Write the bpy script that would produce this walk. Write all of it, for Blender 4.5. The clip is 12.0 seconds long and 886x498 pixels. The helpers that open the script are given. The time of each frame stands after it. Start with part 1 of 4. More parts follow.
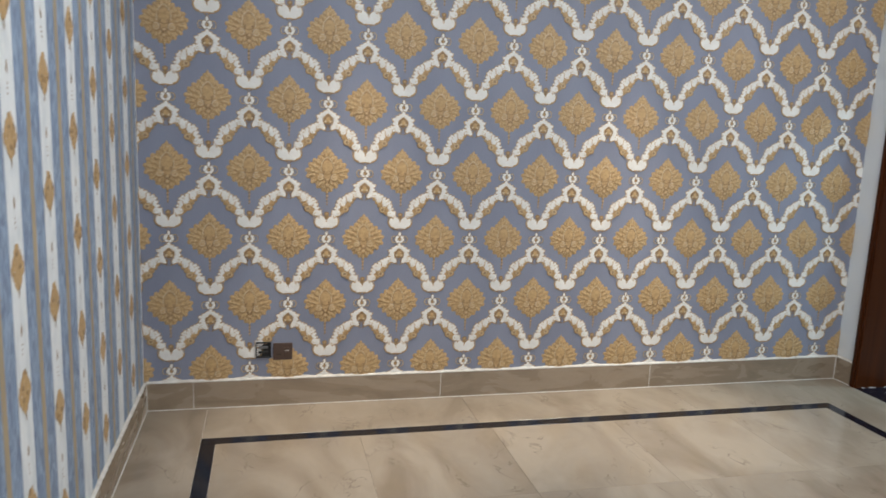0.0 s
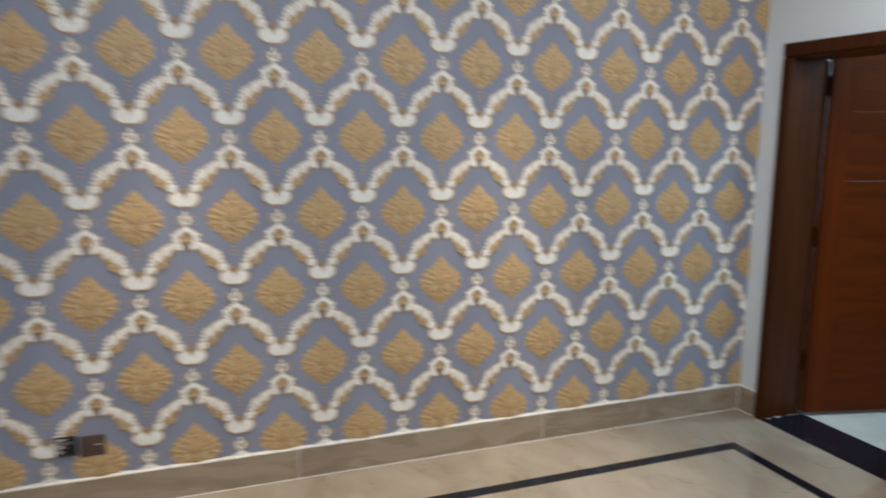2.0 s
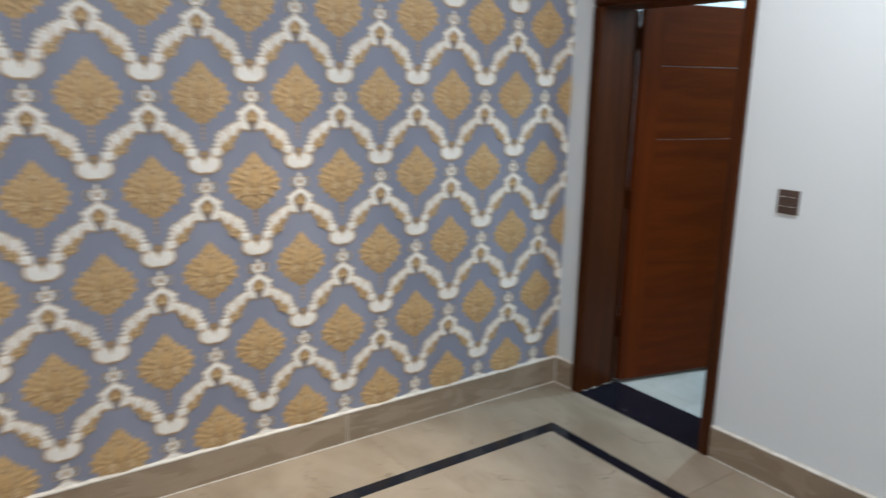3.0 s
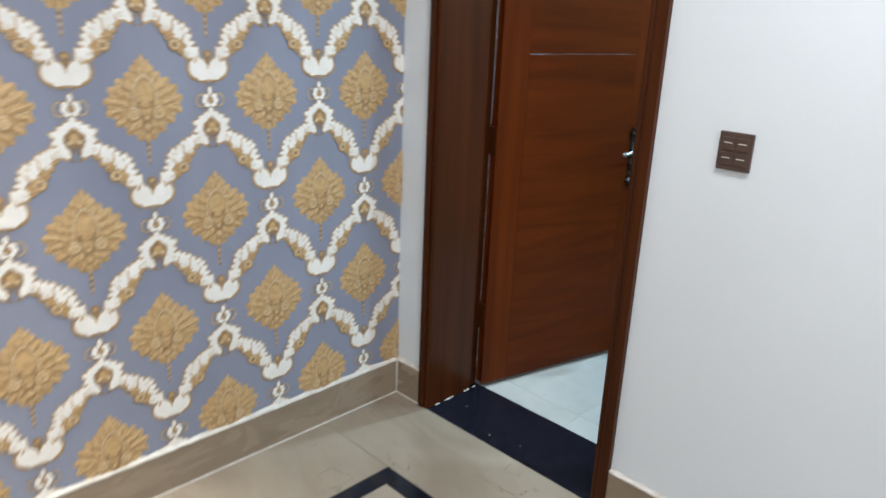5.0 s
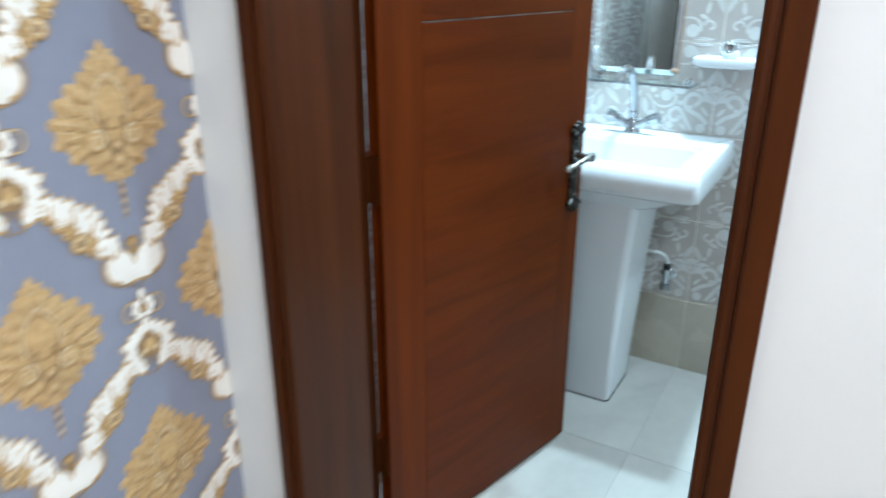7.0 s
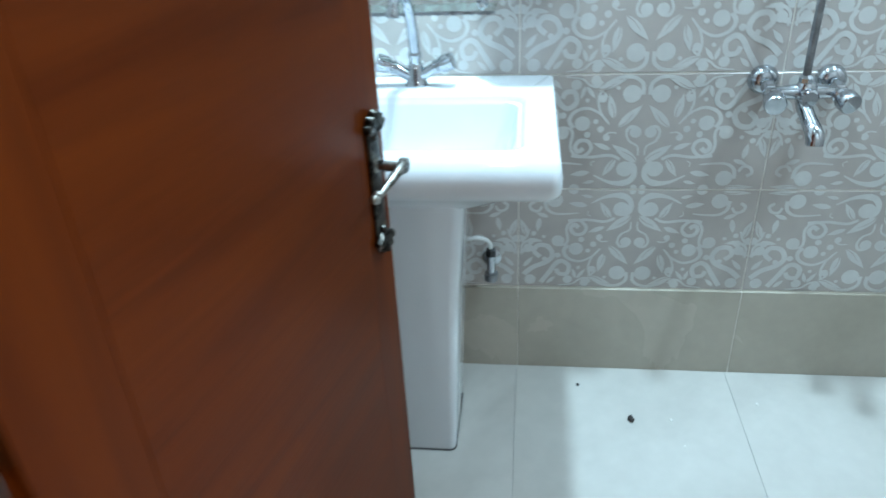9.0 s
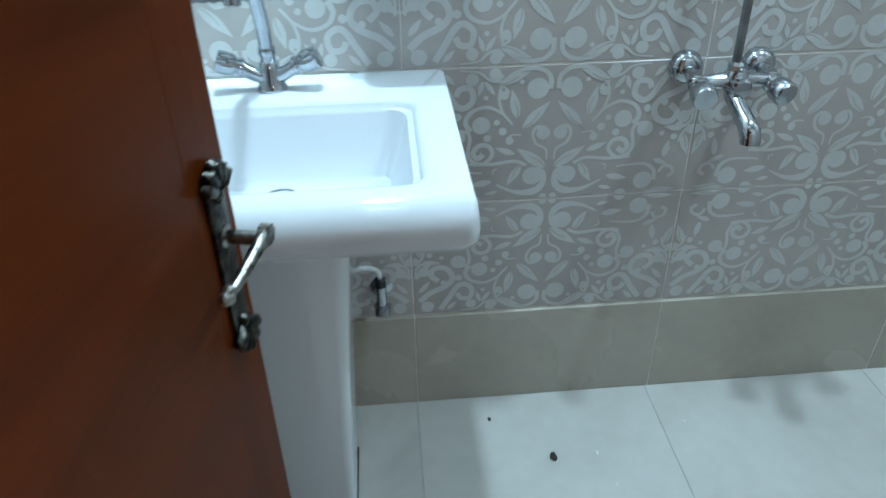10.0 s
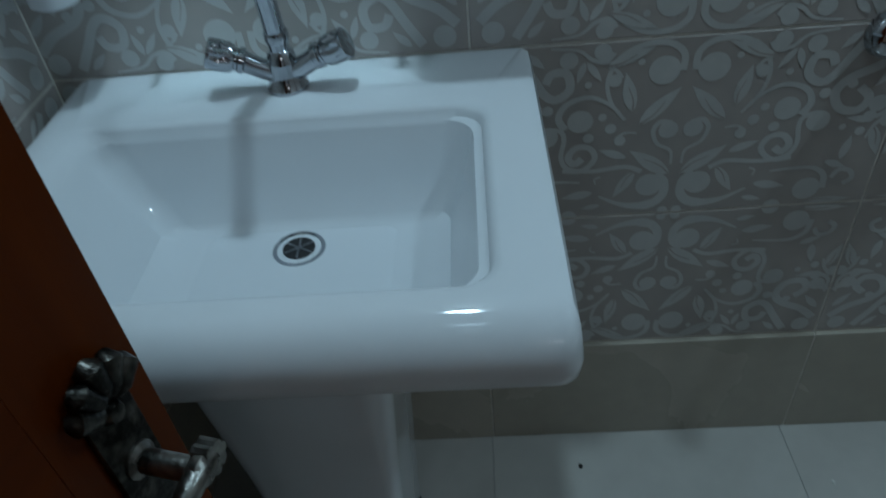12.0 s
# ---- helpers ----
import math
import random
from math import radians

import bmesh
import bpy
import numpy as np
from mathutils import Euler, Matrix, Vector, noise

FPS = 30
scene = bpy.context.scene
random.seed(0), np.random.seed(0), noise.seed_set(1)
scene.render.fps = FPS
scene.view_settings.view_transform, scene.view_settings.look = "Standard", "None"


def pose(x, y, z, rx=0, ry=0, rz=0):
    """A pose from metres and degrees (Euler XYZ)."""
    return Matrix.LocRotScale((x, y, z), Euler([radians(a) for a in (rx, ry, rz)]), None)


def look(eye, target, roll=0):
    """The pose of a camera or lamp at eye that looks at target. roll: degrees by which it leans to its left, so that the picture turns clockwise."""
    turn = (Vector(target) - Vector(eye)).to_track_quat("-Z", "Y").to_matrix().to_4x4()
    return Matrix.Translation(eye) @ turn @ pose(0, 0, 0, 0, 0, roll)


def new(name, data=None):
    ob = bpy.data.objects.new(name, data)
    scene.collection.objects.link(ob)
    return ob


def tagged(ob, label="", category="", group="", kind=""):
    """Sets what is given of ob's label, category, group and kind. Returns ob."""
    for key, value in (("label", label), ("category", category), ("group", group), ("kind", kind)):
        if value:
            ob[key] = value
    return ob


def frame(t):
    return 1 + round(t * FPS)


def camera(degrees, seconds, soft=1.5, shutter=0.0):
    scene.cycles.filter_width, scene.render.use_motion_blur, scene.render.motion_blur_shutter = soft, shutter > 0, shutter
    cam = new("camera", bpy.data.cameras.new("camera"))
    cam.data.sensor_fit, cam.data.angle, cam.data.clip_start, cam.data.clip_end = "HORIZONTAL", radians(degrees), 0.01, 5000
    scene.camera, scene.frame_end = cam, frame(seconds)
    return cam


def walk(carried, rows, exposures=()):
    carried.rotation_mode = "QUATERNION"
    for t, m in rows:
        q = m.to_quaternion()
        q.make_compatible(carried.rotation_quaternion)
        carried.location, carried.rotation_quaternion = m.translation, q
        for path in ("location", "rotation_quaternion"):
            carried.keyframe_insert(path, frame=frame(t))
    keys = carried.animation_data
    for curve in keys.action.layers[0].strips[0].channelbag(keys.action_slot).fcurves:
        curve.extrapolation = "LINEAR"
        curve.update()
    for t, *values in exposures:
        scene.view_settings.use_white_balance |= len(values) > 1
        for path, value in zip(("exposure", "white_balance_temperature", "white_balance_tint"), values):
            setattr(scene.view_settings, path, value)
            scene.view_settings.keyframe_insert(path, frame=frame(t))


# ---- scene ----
cam = camera(63.1, 12.0, 1.5, 0.85)
PATH = [
    (0, (-3.364, -3.531, 1.427), (-2.892, -1.618, 1.087), 2.5),
    (0.5, (-3.35, -3.468, 1.46), (-2.825, -1.57, 1.111), 2.2),
    (1, (-3.113, -3.406, 1.407), (-2.632, -1.487, 1.111), -0.3),
    (1.5, (-3.047, -3.217, 1.497), (-2.516, -1.308, 1.228), 0.3),
    (2, (-2.968, -3.034, 1.535), (-2.258, -1.192, 1.213), 0.6),
    (2.5, (-2.774, -2.834, 1.537), (-1.837, -1.11, 1.15), 2.2),
    (3, (-2.596, -2.624, 1.56), (-1.475, -1.029, 1.111), 1.0),
    (3.2, (-2.575, -2.55, 1.523), (-1.375, -1.017, 1.063), 1.3),
    (4.8, (-1.706, -2.013, 1.427), (-0.454, -0.584, 0.804), 1.0),
    (5, (-1.690, -1.872, 1.443), (-0.321, -0.537, 0.802), 2.4),
    (5.5, (-1.532, -1.637, 1.474), (-0.1, -0.41, 0.809), 0.1),
    (6, (-1.294, -1.417, 1.431), (0.188, -0.249, 0.768), -0.7),
    (6.5, (-1.063, -1.214, 1.442), (0.415, -0.076, 0.719), -1.8),
    (7, (-0.876, -1.019, 1.408), (0.729, -0.079, 0.67), -0.0),
    (7.5, (-0.681, -0.831, 1.435), (1.013, -0.149, 0.619), -1.1),
    (7.7, (-0.611, -0.778, 1.428), (1.107, -0.202, 0.581), -1.2),
    (9.3, (0.017, -0.596, 1.358), (1.727, -0.46, 0.329), -2.9),
    (9.5, (0.096, -0.587, 1.344), (1.796, -0.536, 0.293), -2.5),
    (10, (0.256, -0.556, 1.345), (1.925, -0.681, 0.249), -1.1),
    (10.5, (0.377, -0.551, 1.348), (2.028, -0.716, 0.231), -1.1),
    (11, (0.498, -0.567, 1.316), (2.146, -0.635, 0.184), -2.0),
    (11.5, (0.636, -0.591, 1.308), (2.236, -0.472, 0.114), -6.6),
    (12, (0.686, -0.594, 1.305), (2.21, -0.472, 0.015), -6.2),
]
EXPOSURES = [(0, -0.08), (1.5, -0.18), (2.5, -0.22), (3.2, -0.14), (5.0, 0.28), (5.5, 0.35), (6.5, 0.50), (7.0, 0.64), (7.5, 0.76), (9.3, 0.33), (10.0, -0.16), (10.5, -0.72), (11.0, -1.12), (11.5, -1.64), (12.0, -2.03)]
walk(cam, [(t, look(e, a, r)) for t, e, a, r in PATH], EXPOSURES)

# ---------------- light ----------------
world = bpy.data.worlds.new("world")
scene.world = world
world.use_nodes = True
world.node_tree.nodes["Background"].inputs[0].default_value = (0.8, 0.9, 1.0, 1)
world.node_tree.nodes["Background"].inputs[1].default_value = 0.05


def area_lamp(name, place, size, watts, colour, target=None, size_y=None):
    data = bpy.data.lights.new(name, "AREA")
    data.energy, data.color, data.size = watts, colour, size
    if size_y:
        data.shape, data.size_y = "RECTANGLE", size_y
    ob = new(name, data)
    ob.matrix_world = look(place, target or (place[0] + 0.001, place[1], place[2] - 1))
    return ob


def spot_lamp(name, place, watts, colour, angle):
    data = bpy.data.lights.new(name, "SPOT")
    data.energy, data.color, data.spot_size, data.spot_blend, data.shadow_soft_size = watts, colour, radians(angle), 1.0, 0.04
    ob = new(name, data)
    ob.matrix_world = look(place, (place[0] + 0.001, place[1] + 0.02, place[2] - 1))
    return ob


CEIL, BCEIL = 2.85, 2.62
COOL, WARM = (0.93, 0.962, 0.985), (1.0, 0.85, 0.66)
BATH = (0.535, 0.81, 0.985)
# No bedroom light source is in view; these four ceiling panels are assumed.
for px, py, watts in ((-2.9, -1.5, 18), (-0.8, -1.6, 27), (-2.9, -3.5, 20), (-1.0, -3.5, 25.5)):
    area_lamp("room_lamp", (px, py, CEIL - 0.03), 0.45, watts, COOL)
for px in (-2.95, -1.55):
    spot_lamp("down_lamp", (px, -0.42, CEIL - 0.03), 200, WARM, 42)
area_lamp("bath_lamp", (0.50, -0.60, BCEIL - 0.03), 0.14, 1.5, BATH)
area_lamp("basin_lamp", (1.42, -0.55, BCEIL - 0.03), 0.09, 35, BATH)
# Added fill to brighten the right-hand tiles; no fitting is known there.
area_lamp("shower_lamp", (1.15, -1.78, BCEIL - 0.03), 0.12, 28, BATH)



# ---------------- materials ----------------
def material(name, colour, second=None, rough=0.5, metal=0.0, scale=6.0, stretch=(1, 1, 1), fine=60.0, bump=0.1,
             coat=0.0, contrast=(0.35, 0.65), rough_var=0.08, vary=0.0, detail=5.0, warp=0.0, spec=0.5, veins=None, grain=0.07):
    """Two-scale procedural surface: broad colour change, fine grain in colour, roughness and relief."""
    m = bpy.data.materials.new(name)
    m.use_nodes = True
    nt = m.node_tree
    nd, ln = nt.nodes, nt.links
    b = nd["Principled BSDF"]
    b.inputs["Metallic"].default_value = metal
    b.inputs["Coat Weight"].default_value = coat
    b.inputs["Coat Roughness"].default_value = 0.12
    b.inputs["Specular IOR Level"].default_value = spec
    co = nd.new("ShaderNodeTexCoord")
    mp = nd.new("ShaderNodeMapping")
    mp.inputs["Scale"].default_value = stretch
    ln.new(co.outputs["Object"], mp.inputs["Vector"])
    info = nd.new("ShaderNodeObjectInfo")
    off = nd.new("ShaderNodeVectorMath")
    off.operation = "SCALE"
    off.inputs[0].default_value = (17, 31, 23)
    ln.new(info.outputs["Random"], off.inputs["Scale"])
    add = nd.new("ShaderNodeVectorMath")
    ln.new(mp.outputs[0], add.inputs[0])
    ln.new(off.outputs[0], add.inputs[1])
    n1 = nd.new("ShaderNodeTexNoise")
    n1.inputs["Scale"].default_value, n1.inputs["Detail"].default_value = scale, detail
    n1.inputs["Distortion"].default_value = warp
    ln.new(add.outputs[0], n1.inputs["Vector"])
    n2 = nd.new("ShaderNodeTexNoise")
    n2.inputs["Scale"].default_value, n2.inputs["Detail"].default_value = fine, 3
    ln.new(add.outputs[0], n2.inputs["Vector"])
    ramp = nd.new("ShaderNodeValToRGB")
    ramp.color_ramp.elements[0].position, ramp.color_ramp.elements[1].position = contrast
    second = second or tuple(c * 0.88 for c in colour)
    ramp.color_ramp.elements[0].color, ramp.color_ramp.elements[1].color = (*second, 1), (*colour, 1)
    ln.new(n1.outputs["Fac"], ramp.inputs["Fac"])
    hsv = nd.new("ShaderNodeHueSaturation")
    tint = ramp.outputs[0]
    if veins:
        # thin broken cracks where a warped noise crosses its middle, only in some patches
        n3 = nd.new("ShaderNodeTexNoise")
        n3.inputs["Scale"].default_value, n3.inputs["Detail"].default_value, n3.inputs["Distortion"].default_value = 2.6, 6, 1.2
        ln.new(add.outputs[0], n3.inputs["Vector"])
        near = nd.new("ShaderNodeMath")
        near.operation = "COMPARE"
        near.inputs[1].default_value, near.inputs[2].default_value = 0.5, 0.006
        ln.new(n3.outputs["Fac"], near.inputs[0])
        n4 = nd.new("ShaderNodeTexNoise")
        n4.inputs["Scale"].default_value = 3.4
        ln.new(mp.outputs[0], n4.inputs["Vector"])
        patch = nd.new("ShaderNodeMapRange")
        patch.inputs[1].default_value, patch.inputs[2].default_value, patch.inputs[4].default_value = 0.52, 0.64, 0.5
        ln.new(n4.outputs["Fac"], patch.inputs[0])
        both = nd.new("ShaderNodeMath")
        both.operation = "MULTIPLY"
        ln.new(near.outputs[0], both.inputs[0])
        ln.new(patch.outputs[0], both.inputs[1])
        mix = nd.new("ShaderNodeMix")
        mix.data_type = "RGBA"
        mix.inputs[7].default_value = (*veins, 1)
        ln.new(both.outputs[0], mix.inputs[0])
        ln.new(tint, mix.inputs[6])
        tint = mix.outputs[2]
    ln.new(tint, hsv.inputs["Color"])
    val = nd.new("ShaderNodeMapRange")
    val.inputs[3].default_value, val.inputs[4].default_value = 1 - grain, 1 + grain
    ln.new(n2.outputs["Fac"], val.inputs[0])
    mul = nd.new("ShaderNodeMath")
    mul.operation = "MULTIPLY"
    one = nd.new("ShaderNodeMapRange")
    one.inputs[3].default_value, one.inputs[4].default_value = 1 - vary, 1 + vary
    ln.new(info.outputs["Random"], one.inputs[0])
    ln.new(val.outputs[0], mul.inputs[0])
    ln.new(one.outputs[0], mul.inputs[1])
    ln.new(mul.outputs[0], hsv.inputs["Value"])
    ln.new(hsv.outputs[0], b.inputs["Base Color"])
    rr = nd.new("ShaderNodeMapRange")
    rr.inputs[3].default_value, rr.inputs[4].default_value = max(0.02, rough - rough_var), rough + rough_var
    ln.new(n1.outputs["Fac"], rr.inputs[0])
    ln.new(rr.outputs[0], b.inputs["Roughness"])
    if bump:
        bp = nd.new("ShaderNodeBump")
        bp.inputs["Strength"].default_value, bp.inputs["Distance"].default_value = bump, 0.002
        ln.new(n2.outputs["Fac"], bp.inputs["Height"])
        ln.new(bp.outputs[0], b.inputs["Normal"])
    return m


PAPER_BLUE = material("paper_blue", (0.262, 0.284, 0.368), (0.216, 0.234, 0.308), rough=0.48, scale=3, stretch=(1, 1, 0.2), fine=420, bump=0.25)
PAPER_GOLD = material("paper_gold", (0.605, 0.405, 0.198), (0.475, 0.305, 0.140), rough=0.40, scale=60, fine=220, bump=0.5)
PAPER_PALE = material("paper_pale_gold", (0.66, 0.53, 0.35), (0.58, 0.45, 0.28), rough=0.38, scale=60, fine=220, bump=0.3)
PAPER_BROWN = material("paper_brown", (0.35, 0.225, 0.115), (0.27, 0.17, 0.085), rough=0.5, scale=40, fine=160, bump=0.4)
PAPER_SHADE = material("paper_shaded_gold", (0.44, 0.280, 0.130), (0.35, 0.215, 0.095), rough=0.45, scale=50, fine=180, bump=0.4)
PAPER_WHITE = material("paper_white", (0.86, 0.84, 0.80), (0.80, 0.775, 0.73), rough=0.5, scale=20, fine=200, bump=0.25)
STRIPE_BLUE = material("stripe_blue", (0.335, 0.44, 0.58), (0.165, 0.22, 0.34), rough=0.5, scale=34, stretch=(1, 1.5, 0.5), fine=160, bump=0.3, warp=1.0, contrast=(0.36, 0.64), detail=7)
STRIPE_TAN = material("stripe_tan", (0.47, 0.375, 0.24), (0.40, 0.32, 0.21), rough=0.5, scale=14, stretch=(1, 1, 0.3), bump=0.2)
STRIPE_WHITE = material("stripe_white", (0.83, 0.855, 0.865), (0.70, 0.74, 0.765), rough=0.5, scale=26, stretch=(1, 1, 0.4), fine=140, bump=0.2, contrast=(0.3, 0.55))
PAINT = material("white_paint", (0.775, 0.818, 0.855), (0.745, 0.788, 0.825), rough=0.55, scale=1.4, fine=90, bump=0.006, grain=0.012)
CEILING = material("ceiling_paint", (0.82, 0.82, 0.81), rough=0.8, scale=2, fine=60, bump=0.05, grain=0.02)
MARBLE = material("cream_marble", (0.375, 0.312, 0.242), (0.270, 0.214, 0.158), rough=0.17, scale=1.7, stretch=(1.7, 0.9, 1), fine=14, bump=0.0, contrast=(0.34, 0.62), warp=1.0, vary=0.04, detail=6, veins=(0.15, 0.115, 0.085), grain=0.05)
# Same stone as the floor, browner and darkened for light from above.
SKIRT_SHADED = material("shaded_skirting_marble", (0.345, 0.268, 0.195), (0.255, 0.195, 0.138), rough=0.27, scale=3.0, stretch=(1, 1, 3.0), fine=30, bump=0.03, contrast=(0.35, 0.62), warp=0.8, vary=0.10)
GRANITE = material("black_granite", (0.011, 0.013, 0.021), (0.006, 0.007, 0.012), rough=0.14, scale=60, fine=300, bump=0.02, spec=0.3)
GROUT = material("white_grout", (0.76, 0.73, 0.68), (0.62, 0.58, 0.52), rough=0.85, scale=30, fine=200, bump=0.5)
WOOD_V = material("mahogany", (0.134, 0.0255, 0.0024), (0.068, 0.0112, 0.0014), rough=0.40, scale=9, stretch=(2.4, 2.4, 0.12), fine=55, bump=0.10, coat=0.03, contrast=(0.25, 0.75), warp=0.5, spec=0.07)
WOOD_H = material("mahogany_panel", (0.126, 0.0236, 0.0022), (0.072, 0.0120, 0.0014), rough=0.40, scale=6, stretch=(0.25, 0.25, 2.6), fine=55, bump=0.10, coat=0.03, contrast=(0.25, 0.75), warp=0.9, spec=0.07)
WOOD_F = material("mahogany_frame", (0.074, 0.0190, 0.0042), (0.038, 0.0096, 0.0024), rough=0.32, scale=9, stretch=(2.4, 2.4, 0.10), fine=60, bump=0.12, coat=0.05, contrast=(0.3, 0.7), spec=0.12)
BROWN = material("brown_plastic", (0.085, 0.052, 0.040), (0.075, 0.045, 0.035), rough=0.35, scale=20, fine=200, bump=0.03)
BLACK = material("black_plastic", (0.012, 0.012, 0.013), rough=0.5, scale=30, bump=0.05)
# Pale tone that stands in for the highlight along the leaf's grooves.
GROOVE_GLINT = material("groove_glint", (0.34, 0.30, 0.25), (0.05, 0.03, 0.02), rough=0.5, scale=8, bump=0.0)
SILVERMARK = material("pale_mark", (0.72, 0.70, 0.66), rough=0.35, scale=30, bump=0.0)
CHROME = material("chrome", (0.50, 0.52, 0.55), (0.44, 0.46, 0.49), rough=0.09, metal=1.0, scale=20, fine=80, bump=0.02, rough_var=0.04)
NICKEL = material("antique_nickel", (0.37, 0.355, 0.33), (0.050, 0.046, 0.042), rough=0.28, metal=1.0, scale=45, fine=140, bump=0.5, rough_var=0.1)
AGED = material("blackened_nickel", (0.20, 0.19, 0.17), (0.022, 0.020, 0.018), rough=0.34, metal=1.0, scale=60, fine=160, bump=0.6, rough_var=0.1, contrast=(0.45, 0.80))
STEEL = material("dull_steel", (0.35, 0.36, 0.38), (0.20, 0.20, 0.21), rough=0.35, metal=1.0, scale=30, bump=0.1)
CERAMIC = material("white_ceramic", (0.74, 0.765, 0.795), (0.72, 0.745, 0.775), rough=0.055, scale=2, fine=20, bump=0.0, coat=0.0, rough_var=0.02, grain=0.01)
TILE = material("taupe_tile", (0.478, 0.424, 0.396), (0.414, 0.364, 0.338), rough=0.24, scale=3, fine=30, bump=0.04, vary=0.02, rough_var=0.05)
PRINT = material("tile_print", (0.590, 0.583, 0.566), (0.530, 0.522, 0.506), rough=0.33, scale=7, fine=60, bump=0.05)
PLAIN = material("plain_taupe_tile", (0.47, 0.422, 0.352), (0.405, 0.360, 0.296), rough=0.26, scale=2.4, fine=30, bump=0.03, vary=0.03, warp=0.8)
BATHFLOOR = material("grey_white_tile", (0.585, 0.562, 0.525), (0.505, 0.482, 0.448), rough=0.15, scale=1.8, fine=22, bump=0.02, vary=0.02, warp=1.0)
DARKGROUT = material("grey_grout", (0.50, 0.49, 0.47), rough=0.9, scale=30, bump=0.3)
DEBRIS = material("dark_debris", (0.035, 0.03, 0.028), rough=0.9, scale=90, bump=0.5)
HOSE = material("white_hose", (0.70, 0.71, 0.70), rough=0.4, scale=60, bump=0.2)
LAMPBODY = material("lamp_trim", (0.75, 0.75, 0.75), rough=0.4, scale=10, bump=0.0)


def plain_shader(name, kind):
    m = bpy.data.materials.new(name)
    m.use_nodes = True
    b = m.node_tree.nodes["Principled BSDF"]
    if kind == "mirror":
        b.inputs["Base Color"].default_value, b.inputs["Metallic"].default_value, b.inputs["Roughness"].default_value = (0.86, 0.89, 0.89, 1), 1, 0.02
    elif kind == "glass":
        b.inputs["Base Color"].default_value, b.inputs["Transmission Weight"].default_value = (0.80, 0.93, 0.90, 1), 1
        b.inputs["Roughness"].default_value, b.inputs["IOR"].default_value = 0.03, 1.45
    else:
        b.inputs["Base Color"].default_value = (0.9, 0.95, 1, 1)
        b.inputs["Emission Color"].default_value, b.inputs["Emission Strength"].default_value = (0.9, 0.96, 1, 1), 12
    return m


MIRROR, GLASS, GLOW = plain_shader("mirror_glass", "mirror"), plain_shader("clear_glass", "glass"), plain_shader("lamp_glow", "glow")


# ---------------- mesh helpers ----------------
def link_mesh(name, bm, mats, parent=None, smooth=False):
    me = bpy.data.meshes.new(name)
    bmesh.ops.recalc_face_normals(bm, faces=bm.faces)
    bm.to_mesh(me)
    bm.free()
    for m in (mats if isinstance(mats, (list, tuple)) else [mats]):
        me.materials.append(m)
    if smooth:
        me.polygons.foreach_set("use_smooth", [True] * len(me.polygons))
        me.set_sharp_from_angle(angle=radians(38))
    ob = new(name, me)
    ob.parent = parent
    return ob


def part(name, bm, mat, parent, label="", smooth=False):
    return tagged(link_mesh(name, bm, mat, parent, smooth), label)


def box(x0, y0, z0, x1, y1, z1, bevel=0.0, segments=2, bm=None):
    own = bmesh.new()
    r = bmesh.ops.create_cube(own, size=1)
    for v in own.verts:
        v.co = ((x0 + x1) / 2 + v.co.x * (x1 - x0), (y0 + y1) / 2 + v.co.y * (y1 - y0), (z0 + z1) / 2 + v.co.z * (z1 - z0))
    if bevel:
        bmesh.ops.bevel(own, geom=list(own.edges), offset=bevel, segments=segments, profile=0.5, affect="EDGES")
    return join(bm, own)


def join(bm, own):
    if bm is None:
        return own
    me = bpy.data.meshes.new("tmp")
    own.to_mesh(me)
    own.free()
    bm.from_mesh(me)
    bpy.data.meshes.remove(me)
    return bm


def moved(bm, m):
    bmesh.ops.transform(bm, matrix=m, verts=bm.verts)
    return bm


def prism(points, x0, x1, axes="yz"):
    """Extrude a polygon, given in the plane of the two axes, along the third axis from x0 to x1."""
    bm = bmesh.new()
    def put(a, b, c):
        return {"yz": (c, a, b), "xy": (a, b, c), "xz": (a, c, b)}[axes]
    lo = [bm.verts.new(put(a, b, x0)) for a, b in points]
    hi = [bm.verts.new(put(a, b, x1)) for a, b in points]
    bm.faces.new(lo)
    bm.faces.new(hi)
    for i in range(len(points)):
        j = (i + 1) % len(points)
        bm.faces.new((lo[i], lo[j], hi[j], hi[i]))
    return bm


def loft(loops, cap0=True, cap1=True, bm=None):
    bm = bm or bmesh.new()
    rings = [[bm.verts.new(p) for p in lp] for lp in loops]
    n = len(rings[0])
    for a, b in zip(rings, rings[1:]):
        for i in range(n):
            bm.faces.new((a[i], a[(i + 1) % n], b[(i + 1) % n], b[i]))
    if cap0:
        bm.faces.new(rings[0])
    if cap1:
        bm.faces.new(rings[-1])
    return bm


def lathe(profile, n=24, m=None, bm=None):
    """Revolve (radius, height) pairs about z."""
    loops = [[(max(r, 1e-4) * math.cos(2 * math.pi * i / n), max(r, 1e-4) * math.sin(2 * math.pi * i / n), z) for i in range(n)] for r, z in profile]
    own = loft(loops)
    if m is not None:
        moved(own, m)
    return join(bm, own)


def tube(points, radii, n=12, bm=None):
    """A round bar through points, with one radius or one for each point."""
    pts = [Vector(p) for p in points]
    radii = radii if isinstance(radii, (list, tuple)) else [radii] * len(pts)
    loops, side = [], None
    for i, p in enumerate(pts):
        d = (pts[min(i + 1, len(pts) - 1)] - pts[max(i - 1, 0)]).normalized()
        if side is None:
            side = d.orthogonal().normalized()
        side = (side - d * side.dot(d)).normalized()
        up = d.cross(side)
        loops.append([p + radii[i] * (math.cos(2 * math.pi * k / n) * side + math.sin(2 * math.pi * k / n) * up) for k in range(n)])
    return join(bm, loft(loops))


